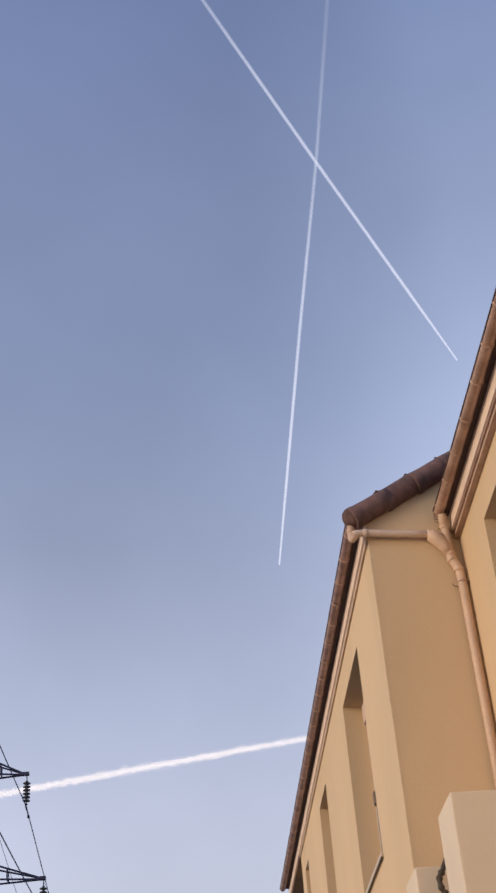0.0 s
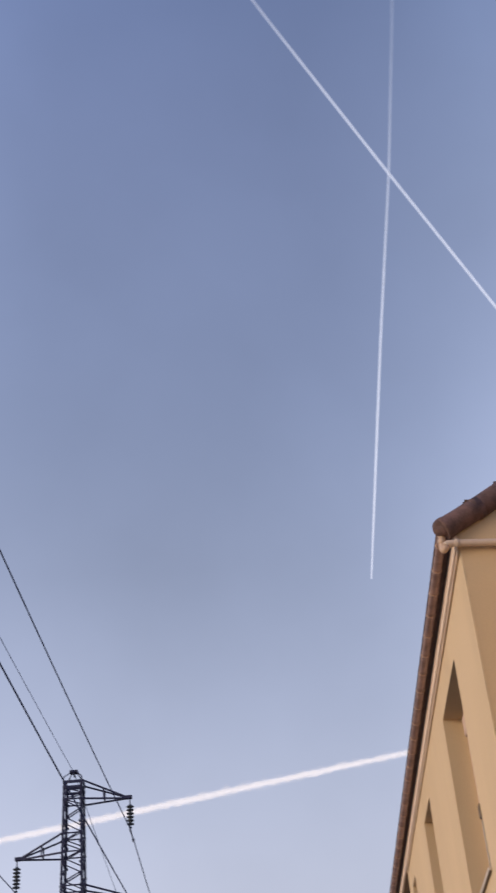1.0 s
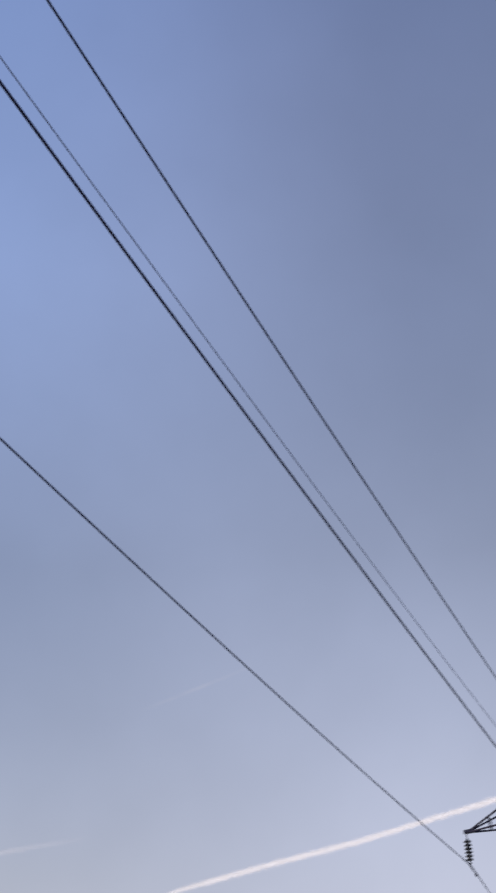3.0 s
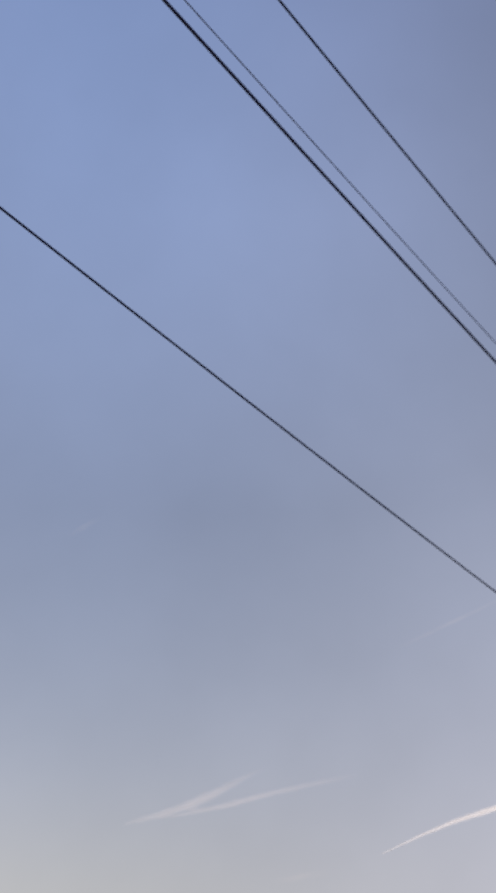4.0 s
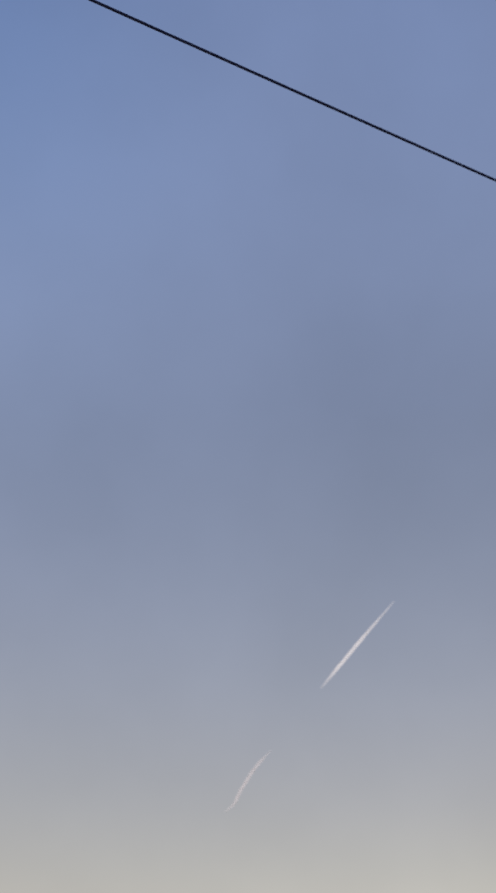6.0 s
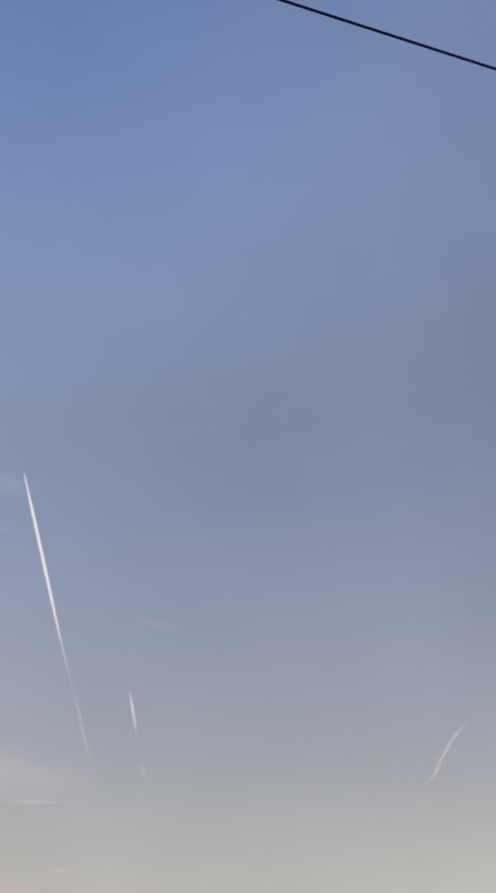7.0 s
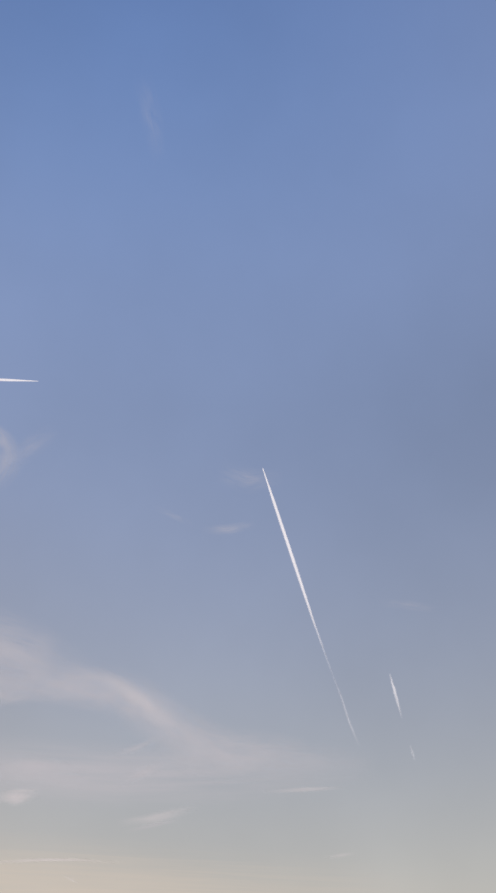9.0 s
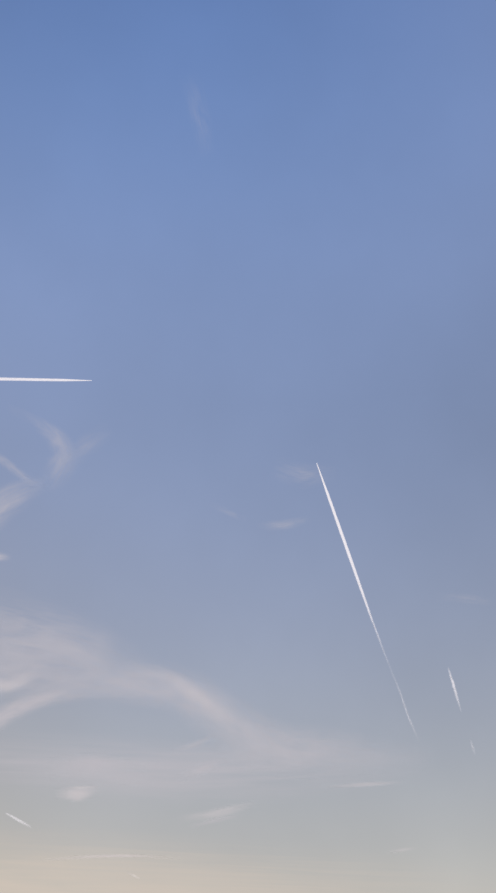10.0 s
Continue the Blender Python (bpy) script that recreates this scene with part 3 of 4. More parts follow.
pipe_run([(1.765, PY + 0.06, 7.955), (1.752, PY + 0.05, 7.82), (1.748, PY + 0.012, 7.748), (1.790, PY, 7.795)], 0.034,
         [((1.757, PY + 0.052, 7.87), (-0.1, 0, -1))], "beige gutter outlet elbow")
pipe_run([(1.772, PY - 0.002, 7.795), (1.795, PY, 7.817), (1.90, PY, 7.817), (2.2, PY, 7.793), (2.53, PY, 7.770)], 0.035,
         [((1.885, PY, 7.817), (1, 0, -0.07)), ((2.50, PY, 7.772), (1, 0, -0.07))], "pale overflow pipe along the gable wall", PIPE_PALE)
pipe_run([(2.640, PY - 0.06, 7.955), (2.645, PY - 0.04, 7.90), (2.659, PY, 7.84), (2.663, PY, 7.60)], 0.042,
         [((2.657, PY - 0.003, 7.845), (0.1, 0.15, -1))], "beige gutter outlet pipe")
# Y piece: a slanting branch into the upright
bm = bmesh.new()
tube(bm, [(2.497, PY, 7.773), (2.512, PY, 7.764), (2.562, PY, 7.716), (2.624, PY, 7.636), (2.664, PY, 7.545)], [0.046, 0.064, 0.068, 0.060, 0.046], 16)
part("branch_piece", bm, PIPE, house, "swollen beige junction piece of the pipes")
down = pipe_run([(2.662, PY, 7.78), (2.664, PY, 7.50), (2.725, PY, 7.385), (2.736, PY, 7.2), (2.745, PY, 0.15)], 0.042,
                [((2.665, PY, 7.545), (0, 0, 1)), ((2.672, PY, 7.49), (0.35, 0, -1)), ((2.722, PY, 7.37), (0.1, 0, 1)), ((2.742, PY, 5.1), (0, 0, 1)), ((2.744, PY, 3.1), (0, 0, 1))],
                "beige rain downpipe in the inner corner")
for z in (7.24, 4.9, 2.9):
    bm = bmesh.new()
    tube(bm, [(2.745 + 0.052 * math.cos(a), PY + 0.052 * math.sin(a), z) for a in [k * math.pi / 8 for k in range(17)]], 0.006, 6)
    tube(bm, bezier([(2.70, PY + 0.04, z - 0.03), (2.655, PY + 0.01, z - 0.034), (2.635, PY, z - 0.01)]), 0.005, 6)
    bar(bm, (2.745, PY + 0.05, z), (2.745, CORNER + 0.01, z), 0.012)
    part("clamp", bm, GUTTER, down, "brown iron pipe clamp")
# thin wires at the gutter end
bm = bmesh.new()
spike_rand = random.Random(9)
for k in range(5):
    x, z = 2.60 + spike_rand.uniform(-0.01, 0.01), 7.90 + 0.030 * k
    tube(bm, bezier([(x + 0.03, PY + 0.01, z), (x - 0.02, PY - 0.01, z + spike_rand.uniform(-0.02, 0.03)),
                     (x - 0.03 + spike_rand.uniform(-0.01, 0.01), PY - 0.03, z + 0.03), (x + spike_rand.uniform(-0.02, 0.02), PY - 0.04, z + 0.05)]), 0.0045, 5)
bar(bm, (2.615, CORNER + 0.005, 7.86), (2.615, PY - 0.01, 7.88), 0.008)
part("bracket", bm, GUTTER, house, "thin dark twisted wire at the gutter end")


def window(x, y0, y1, shutter):
    """Casement set deep in its opening, with a pale sill; shutter rails at the near jamb."""
    bm = bmesh.new()
    d, f = x + 0.255, 0.06
    for a, b, c, e in ((y0, y1, W_LOW, W_LOW + f), (y0, y1, W_TOP - f, W_TOP), (y0, y0 + f, W_LOW + f, W_TOP - f), (y1 - 0.13, y1, W_LOW + f, W_TOP - f),
                       ((y0 + y1) / 2 - 0.05, (y0 + y1) / 2 + 0.05, W_LOW + f, W_TOP - f)):
        soft_box(bm, d, d + 0.06, a + 0.002, b - 0.002, c + 0.002, e - 0.002, 0.006)
    win = part("window", bm, FRAME, house, "deep-set window with pale frame")
    mid = (y0 + y1) / 2
    for a, b in ((y0 + f, mid - 0.05), (mid + 0.05, y1 - 0.13)):
        bm = bmesh.new()
        box(bm, d + 0.026, d + 0.034, a, b, W_LOW + f, W_TOP - f)
        pane = part("pane", bm, GLASS, win)
    bm = bmesh.new()
    soft_box(bm, x - 0.03, x - 0.003, y0 - 0.03, y1 + 0.03, W_LOW - 0.022, W_LOW + 0.012, 0.005)
    soft_box(bm, x - 0.004, d - 0.003, y0 + 0.003, y1 - 0.003, W_LOW + 0.004, W_LOW + 0.012, 0.003)
    sill = part("sill", bm, ALUMINIUM, win, "pale metal sill")
    # thin dark strip added for the shaded underside of the sill
    bm = bmesh.new()
    soft_box(bm, x - 0.024, x - 0.003, y0 - 0.028, y1 + 0.028, W_LOW - 0.033, W_LOW - 0.025, 0.003)
    part("sill_shade_strip", bm, SOFFIT, sill, "dark strip put in as shade under the sill")
    if shutter:
        bm = bmesh.new()
        soft_box(bm, x + 0.006, x + 0.03, y0 + 0.002, y0 + 0.08, 5.85, 6.60, 0.006)
        part("shutter_rail", bm, JAMB_PAINT, win, "pinkish upright rail at the jamb")
        bm = bmesh.new()
        soft_box(bm, x + 0.006, x + 0.05, y0 + 0.002, y0 + 0.22, 6.605, 6.80, 0.008)
        part("stop_block", bm, JAMB_PAINT, win, "pinkish stop block at the jamb")
        bm = bmesh.new()
        soft_box(bm, x + 0.010, x + 0.026, y0 + 0.002, y0 + 0.15, W_LOW + 0.03, 5.715, 0.005)
        part("lower_rail", bm, ALUMINIUM, win, "grey metal rail at the jamb")
        # dark strip added as the rail's shadow against the wall edge
        bm = bmesh.new()
        soft_box(bm, x - 0.002, x + 0.007, y0 + 0.002, y0 + 0.035, W_LOW + 0.03, 5.715, 0.004)
        part("rail_shadow_strip", bm, IRON, win, "dark strip put in as the shadow beside the rail")
        bm = bmesh.new()
        soft_box(bm, x - 0.012, x + 0.03, y0 + 0.002, y0 + 0.10, 5.72, 5.845, 0.005)
        part("hinge", bm, SOFFIT, win, "brown metal hinge")
    return win


for k, (a, b) in enumerate(WINDOWS_FAR):
    window(FRONT, a, b, k == 0)
for a, b in WINDOWS_NEAR:
    window(SET_BACK, a, b, False)

# pale strip along the house corner: a painted highlight where the edge catches light
bm = bmesh.new()
soft_box(bm, FRONT - 0.0025, FRONT + 0.014, CORNER - 0.0025, CORNER + 0.014, 0, 7.74, 0.002)
part("corner_highlight_strip", bm, CORNER_HIGHLIGHT, house, "pale strip painted as the light caught by the house corner")

# ---------------------------------------------------------------- porch pillars beside the house
for y0, y1 in ((8.0, 8.5), (9.62, 10.12)):
    bm = bmesh.new()
    soft_box(bm, 1.72, SET_BACK - 0.004, y0, y1, 0, 4.33, 0.012)
    pillar = root("porch_pillar", HOUSE, label="pale cream rendered pillar projecting from the house", category="pillar", group="porch pillars")
    part("shaft", bm, RENDER_CREAM, pillar)
scroll = root("iron_scroll", HOUSE, label="dark wrought iron scroll between the pillars", category="ironwork")
bm = bmesh.new()
tube(bm, bezier([(1.945, 9.61, 4.00), (1.925, 9.57, 4.10), (1.885, 9.56, 4.14), (1.875, 9.56, 4.22), (1.905, 9.56, 4.27), (1.96, 9.56, 4.36)], 5),
     [0.023 + 0.005 * math.sin(k * 1.3) for k in range(26)], 8)
part("curl", bm, IRON, scroll)

# ---------------------------------------------------------------- power line
PYLON_AT, PYLON_TURN, PYLON_TOP = (-12.30, 40.62), 7.318, 18.33
ARMS = [(1.88, 17.32, 17.95, 17.32), (-1.852, 15.56, 16.17, 15.56), (2.495, 13.85, 14.46, 13.85)]


def half_width(z):
    return 0.315 + 0.016 * (18.05 - z) if z > 11 else 0.428 + 0.055 * (11 - z)


def lattice_pylon():
    p = root("pylon", pose(*PYLON_AT, 0, 0, 0, PYLON_TURN), label="dark steel lattice power pylon with three arms", category="pylon", group="pylons of the power line")
    levels, z = [0.0], 0.0
    while z < 11.0:
        z += max(0.62, half_width(z) * 1.6)
        levels.append(z)
    levels = levels[:-1] + [11.2, 11.7, 12.15, 12.6, 13.05, 13.45, 13.85, 14.16, 14.46, 14.83, 15.2, 15.56, 15.87, 16.17, 16.55, 16.94, 17.32, 17.53, 17.74]
    for sx, sy in ((1, 1), (1, -1), (-1, 1), (-1, -1)):
        bm = bmesh.new()
        for a, b in ((0, 11), (11, 17.96)):
            angle_bar(bm, (sx * half_width(a), sy * half_width(a), a), (sx * half_width(b), sy * half_width(b), b), 0.08, (-sx, -sy, 0))
        part("leg", bm, STEEL, p)
        bm = bmesh.new()
        soft_box(bm, sx * half_width(0) - 0.3, sx * half_width(0) + 0.3, sy * half_width(0) - 0.3, sy * half_width(0) + 0.3, -0.3, 0.25, 0.03)
        part("footing", bm, RENDER_CREAM, p, "concrete footing")
    for face in range(4):
        for k, (a, b) in enumerate(zip(levels, levels[1:])):
            s = -1 if (len(levels) - 2 - k + (face in (1, 2))) % 2 == 0 else 1
            wa, wb = half_width(a) - 0.012, half_width(b) - 0.012
            ends = [(-s * wa, -wa, a), (s * wb, -wb, b)]
            if face in (2, 3):
                ends = [(x, -y, q) for x, y, q in ends]
            if face in (1, 3):
                ends = [(y, x, q) for x, y, q in ends]
            bm = bmesh.new()
            bar(bm, *ends, 0.045, 0.03)
            part("brace", bm, STEEL, p)
    plate = bmesh.new()
    soft_box(plate, -0.035, 0.035, -0.008, 0.008, -0.045, 0.045, 0.004)
    plate_mesh = bpy.data.meshes.new("gusset_plate")
    plate.to_mesh(plate_mesh), plate.free()
    plate_mesh.materials.append(STEEL)
    for a in levels:
        if a > 12:
            w = half_width(a)
            for sx, sy in ((1, 1), (1, -1), (-1, 1), (-1, -1)):
                shared("gusset_plate", plate_mesh, p, pose(sx * (w - 0.085), sy * (w - 0.004), a))
    for z, h in ((17.92, 0.10), (17.74, 0.08), (17.32, 0.04), (16.17, 0.04), (15.56, 0.04), (14.46, 0.04), (13.85, 0.04)):
        w = half_width(z)
        bm = bmesh.new()
        for a, b in (((-w, -w), (w, -w)), ((w, -w), (w, w)), ((w, w), (-w, w)), ((-w, w), (-w, -w))):
            bar(bm, (*a, z), (*b, z), 0.03, h)
        part("girdle", bm, STEEL, p)
    bm = bmesh.new()
    w = half_width(18.05)
    for sx in (1, -1):
        for sy in (1, -1):
            tube(bm, bezier([(sx * w, sy * w, 17.95), (sx * w * 0.94, sy * w * 0.94, 18.12), (sx * 0.15, sy * 0.15, 18.25), (sx * 0.115, sy * 0.115, 18.34)]), 0.020, 6)
    soft_box(bm, -0.14, 0.14, -0.13, 0.13, 18.32, 18.40, 0.012)
    tube(bm, [(0, -0.17, 18.26), (0, 0.17, 18.26)], 0.035, 8)
    tube(bm, [(0, 0, 18.25), (0, 0, 18.33)], 0.03, 8)
    part("cap", bm, STEEL, p)
    for tip, z, up, low in ARMS:
        s = 1 if tip > 0 else -1
        wu, wl = half_width(up), half_width(low)
        bm = bmesh.new()
        end = Vector((tip - s * 0.16, 0, z))
        for sy in (1, -1):
            bar(bm, (s * wu, sy * wu, up), end + Vector((0, sy * 0.03, 0.03)), 0.05)
            bar(bm, (s * wl, sy * wl, low - 0.02), end + Vector((0, sy * 0.03, -0.03)), 0.05)
            f = 0.50
            top = Vector((s * wu, sy * wu, up)).lerp(end, f)
            foot = Vector((s * wl, sy * wl, low)).lerp(end, f)
            bar(bm, top, foot, 0.04)
            bar(bm, foot, (foot.x, -foot.y, foot.z), 0.035)
            bar(bm, top, (top.x, -top.y, top.z), 0.03)
        arm = part("arm", bm, STEEL, p)
        bm = bmesh.new()
        soft_box(bm, min(tip - s * 0.28, tip + s * 0.07), max(tip - s * 0.28, tip + s * 0.07), -0.07, 0.07, z - 0.055, z + 0.055, 0.01)
        part("end_plate", bm, STEEL, arm)
    return p


pylon = lattice_pylon()
NEAR_SPAN, FAR_SPAN = 123.1, 150.0
PYLON_M = pose(*PYLON_AT, 0, 0, 0, PYLON_TURN)
copy_thing(pylon, PYLON_M @ pose(0, -NEAR_SPAN, 0))
copy_thing(pylon, PYLON_M @ pose(0, FAR_SPAN, 0))

# one glazed disc of a hanging string
bm = bmesh.new()
profile = [(0.02, 0.07), (0.045, 0.065), (0.05, 0.02), (0.11, 0.0), (0.128, -0.015), (0.125, -0.028), (0.06, -0.015), (0.03, -0.03), (0.02, -0.07)]
rings = [[bm.verts.new((r * math.cos(2 * math.pi * k / 16), r * math.sin(2 * math.pi * k / 16), z)) for k in range(16)] for r, z in profile]
for a, b in zip(rings, rings[1:]):
    for k in range(16):
        bm.faces.new((a[k], b[k], b[(k + 1) % 16], a[(k + 1) % 16])).smooth = True
bm.faces.new(rings[0]), bm.faces.new(rings[-1][::-1])
DISC_MESH = bpy.data.meshes.new("disc")
bm.to_mesh(DISC_MESH), bm.free()
DISC_MESH.materials.append(DISC)


def insulator_string(m):
    s = root("insulator_string", m, label="hanging string of six dark glazed insulator discs", category="insulator", group="insulators of the power line")
    bm = bmesh.new()
    tube(bm, [(0, 0, 0), (0, 0, -0.20)], 0.018, 8)
    tube(bm, [(0, 0, -0.86), (0, 0, -1.08)], 0.02, 8)
    tube(bm, [(0, 0, -0.98), (0, 0, -1.0)], 0.05, 8)
    part("rod", bm, STEEL, s)
    for k in range(6):
        shared("disc", DISC_MESH, s, pose(0, 0, -0.26 - 0.118 * k))
    bm = bmesh.new()
    tube(bm, [(0, -0.45, -1.075), (0, -0.2, -1.085), (0, 0, -1.09), (0, 0.3, -1.115), (0, 0.72, -1.165)], [0.015, 0.02, 0.034, 0.022, 0.018], 10)
    tube(bm, [(0, 0.66, -1.16), (0, 0.76, -1.172)], 0.045, 10)
    part("clamp", bm, STEEL, s)
    return s


string = None
for tip, z, up, low in ARMS:
    for along in (0, -NEAR_SPAN, FAR_SPAN):
        m = PYLON_M @ pose(tip, along, z - 0.05)
        string = copy_thing(string, m) if string else insulator_string(m)


def hang(name, x, z, r, sag, far_slope, mat, label):
    """One cable over both spans, in the pylon's own axes."""
    points = []
    for k in range(60, -1, -1):
        s = NEAR_SPAN * k / 60
        points.append((x, -s, z - sag * s * (1 - s / NEAR_SPAN)))
    for k in range(1, 41):
        s = FAR_SPAN * k / 40
        points.append((x, s, z - far_slope * s * (1 - s / FAR_SPAN)))
    bm = bmesh.new()
    tube(bm, points, r, 8)
    ob = part(name, bm, mat)
    ob.matrix_world = PYLON_M
    return tagged(ob, label, "cable", "cables of the power line")


for tip, z, up, low in ARMS:
    hang("power_cable", tip, z - 1.10, 0.0170, 0.0731, 0.106, CABLE, "dark sagging power cable between pylons")
hang("earth_wire", 0, PYLON_TOP, 0.0105, 0.0775, 0.106, EARTH_WIRE, "thin grey earth wire above the power cables")

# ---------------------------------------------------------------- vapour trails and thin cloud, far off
FAR = 3600.0


def sky_line(points, steps):
    """Evenly spaced directions along a line of (bearing, height)."""
    p = np.array([bearing(*q) for q in points])
    t = np.concatenate(([0], np.cumsum(np.linalg.norm(np.diff(p, axis=0), axis=1))))
    u = np.linspace(0, t[-1], steps)
    q = np.stack([np.interp(u, t, p[:, k]) for k in range(3)], 1)
    if len(p) > 2:
        kernel = np.ones(7) / 7
        for k in range(3):
            q[3:-3, k] = np.convolve(q[:, k], kernel, "valid")
    return [Vector(v).normalized() * FAR + Vector(EYE) for v in q], u / t[-1]


def attributes(mesh, density, stretch):
    mesh.attributes.new("vapour_amount", "FLOAT", "POINT").data.foreach_set("value", density)
    mesh.attributes.new("vapour_place", "FLOAT_VECTOR", "POINT").data.foreach_set("vector", [c for v in stretch for c in v])


def trail(points, widths, densities, label, mat=None, rough=0.12, steps=110, shells=(1.0, 0.7, 0.4), seed=1.0):
    """A vapour trail: soft nested tubes, wide and dense as given along it (widths in metres across)."""
    line, u = sky_line(points, steps)
    verts, faces, density, stretch = [], [], [], []
    w = np.interp(u, np.linspace(0, 1, len(widths)), widths)
    d = np.interp(u, np.linspace(0, 1, len(densities)), densities)
    sides = 12
    length = sum((b - a).length for a, b in zip(line, line[1:]))
    for shell in shells:
        base = len(verts)
        for i, (p, a, b) in enumerate(ring_frames(line)):
            along = u[i] * length
            for k in range(sides):
                q = 2 * math.pi * k / sides
                lump = 1 + rough * 2.2 * (noise.noise((along / max(w[i], 3) * 0.8, math.cos(q) * 0.9 + seed * 7, math.sin(q) * 0.9 + shell))
                                          + 0.7 * noise.noise((along / max(w[i], 3) * 2.1, math.cos(q) * 1.8 + seed * 3, math.sin(q) * 1.8 + shell)))
                r = max(w[i] / 2 * shell * lump, 0.05)
                verts.append(p + a * r * math.cos(q) + b * r * math.sin(q))
                density.append(d[i] / max(shell, 1) ** 4)
                stretch.append((along / (max(w) * 1.6) + seed * 31, math.cos(q) * 0.6 + seed, math.sin(q) * 0.6 + shell))
        for i in range(steps - 1):
            for k in range(sides):
                faces.append((base + i * sides + k, base + i * sides + (k + 1) % sides, base + (i + 1) * sides + (k + 1) % sides, base + (i + 1) * sides + k))
    mesh = bpy.data.meshes.new("vapour_trail")
    mesh.from_pydata(verts, [], faces)
    mesh.polygons.foreach_set("use_smooth", [True] * len(faces))
    attributes(mesh, density, stretch)
    mesh.materials.append(mat or TRAIL)
    return tagged(new("vapour_trail", mesh), label, "vapour trail", "vapour trails of the sky backdrop", kind="structure")


def wisp(points, widths, densities, label, seed, grain=1.0, reach=1.0, mat=None):
    """Thin cloud: a flat lens along a line, thinning out to all sides (widths in degrees)."""
    line, u = sky_line(points, 50)
    w = np.interp(u, np.linspace(0, 1, len(widths)), widths) * FAR * math.pi / 180
    d = np.interp(u, np.linspace(0, 1, len(densities)), densities)
    verts, faces, density, stretch = [], [], [], []
    across = 14
    length = sum((b - a).length for a, b in zip(line, line[1:])) / FAR * 180 / math.pi
    for i, p in enumerate(line):
        way = (line[min(i + 1, len(line) - 1)] - line[max(i - 1, 0)]).normalized()
        out = (p - Vector(EYE)).normalized()
        side = way.cross(out).normalized()
        fade = math.sin(math.pi * min(max(u[i], 0), 1)) ** 0.8
        for k in range(across + 1):
            s = 2 * k / across - 1
            for f in (-1, 1):
                thick = f * w[i] * 0.06 * (1 - s * s)
                verts.append(p + side * s * w[i] / 2 + out * thick)
                density.append(d[i] * fade * max(math.cos(s * math.pi / 2), 0) ** 1.3)
                stretch.append((u[i] * length / (2.4 * grain * reach) + seed * 0.3, s * w[i] / FAR * 90 / math.pi / (0.85 * grain) + seed, f * 0.05))
    row = (across + 1) * 2
    for i in range(len(line) - 1):
        for k in range(across):
            for f in (0, 1):
                a = i * row + k * 2 + f
                faces.append((a, a + 2, a + 2 + row, a + row))
    mesh = bpy.data.meshes.new("cirrus_cloud")
    mesh.from_pydata(verts, [], faces)
    mesh.polygons.foreach_set("use_smooth", [True] * len(faces))
    attributes(mesh, density, stretch)
    mesh.materials.append(mat or CIRRUS)
    return tagged(new("cirrus_cloud", mesh), label, "cloud", "thin clouds of the sky backdrop", kind="structure")


M = FAR / 2272.0   # metres across for each thousandth-and-a-bit of the view
trail([(10.5, 59.0), (3.62, 53.31), (-2.65, 46.15), (-8.74, 36.62)], [7.5 * M, 7.2 * M, 7 * M, 6.8 * M, 6.6 * M, 6.4 * M, 6.2 * M, 6 * M, 5.4 * M, 2.6 * M], [0.03, 0.042, 0.07, 0.13, 0.18, 0.21, 0.24, 0.28, 0.34, 0.4],
      "straight white vapour trail crossing another", seed=1.3, rough=0.05)
trail([(-7.0, 57.5), (-4.97, 52.63), (-2.65, 46.15), (-0.47, 39.3), (2.0, 28.86)], [10 * M, 9 * M, 8 * M, 7 * M, 6.6 * M, 6.3 * M, 6 * M, 5.8 * M, 4.8 * M, 3.0 * M], [0.015, 0.02, 0.03, 0.06, 0.11, 0.17, 0.24, 0.33, 0.42, 0.5],
      "straight white vapour trail fading towards its old end", seed=2.7, rough=0.05)
trail([(-9.0, 21.9), (1.59, 21.3), (8.6, 20.61), (15.5, 19.61), (20.06, 18.83), (24.0, 18.05), (28.15, 17.30), (31.99, 16.45), (33.52, 15.97), (35.3, 15.3)],
      [5 * M, 6 * M, 8.5 * M, 10 * M, 10.5 * M, 10 * M, 9 * M, 9.5 * M, 9 * M, 3 * M], [0.13, 0.18, 0.30, 0.36, 0.36, 0.34, 0.3, 0.28, 0.28, 0.05],
      "broad fluffy white vapour trail", TRAIL_OLD, rough=0.22, steps=900, shells=(1.6, 1.2, 0.9, 0.65, 0.35), seed=3.1)
trail([(46.6, 16.7), (44.97, 17.11), (43.68, 17.49), (42.1, 18.19), (40.4, 19.0)], [6 * M, 13 * M, 16 * M, 13 * M, 6 * M], [0.015, 0.06, 0.09, 0.05, 0.0],
      "faint pinkish branch of a drifting trail", TRAIL_FAINT, rough=0.25, seed=4.2)
trail([(44.6, 17.0), (42.15, 17.44), (39.82, 17.97), (36.0, 18.6)], [6 * M, 11 * M, 10 * M, 9 * M], [0.03, 0.07, 0.04, 0.0],
      "faint branch of a drifting trail", TRAIL_FAINT, rough=0.2, seed=5.2)
trail([(57.10, 22.55), (58.82, 20.92), (60.75, 18.95)], [4 * M, 6 * M, 8 * M, 8 * M, 5 * M], [0.03, 0.10, 0.17, 0.17, 0.02],
      "short straight pale vapour trail", TRAIL_WARM, seed=6.4, rough=0.1)
trail([(63.1, 16.4), (63.66, 15.87), (64.0, 15.45), (64.49, 14.76), (64.76, 14.2), (65.2, 13.85)], [4 * M, 6 * M, 6 * M, 6 * M, 4 * M], [0.03, 0.22, 0.26, 0.26, 0.03],
      "short crooked pale vapour trail", TRAIL_FAINT, seed=7.7, rough=0.25)
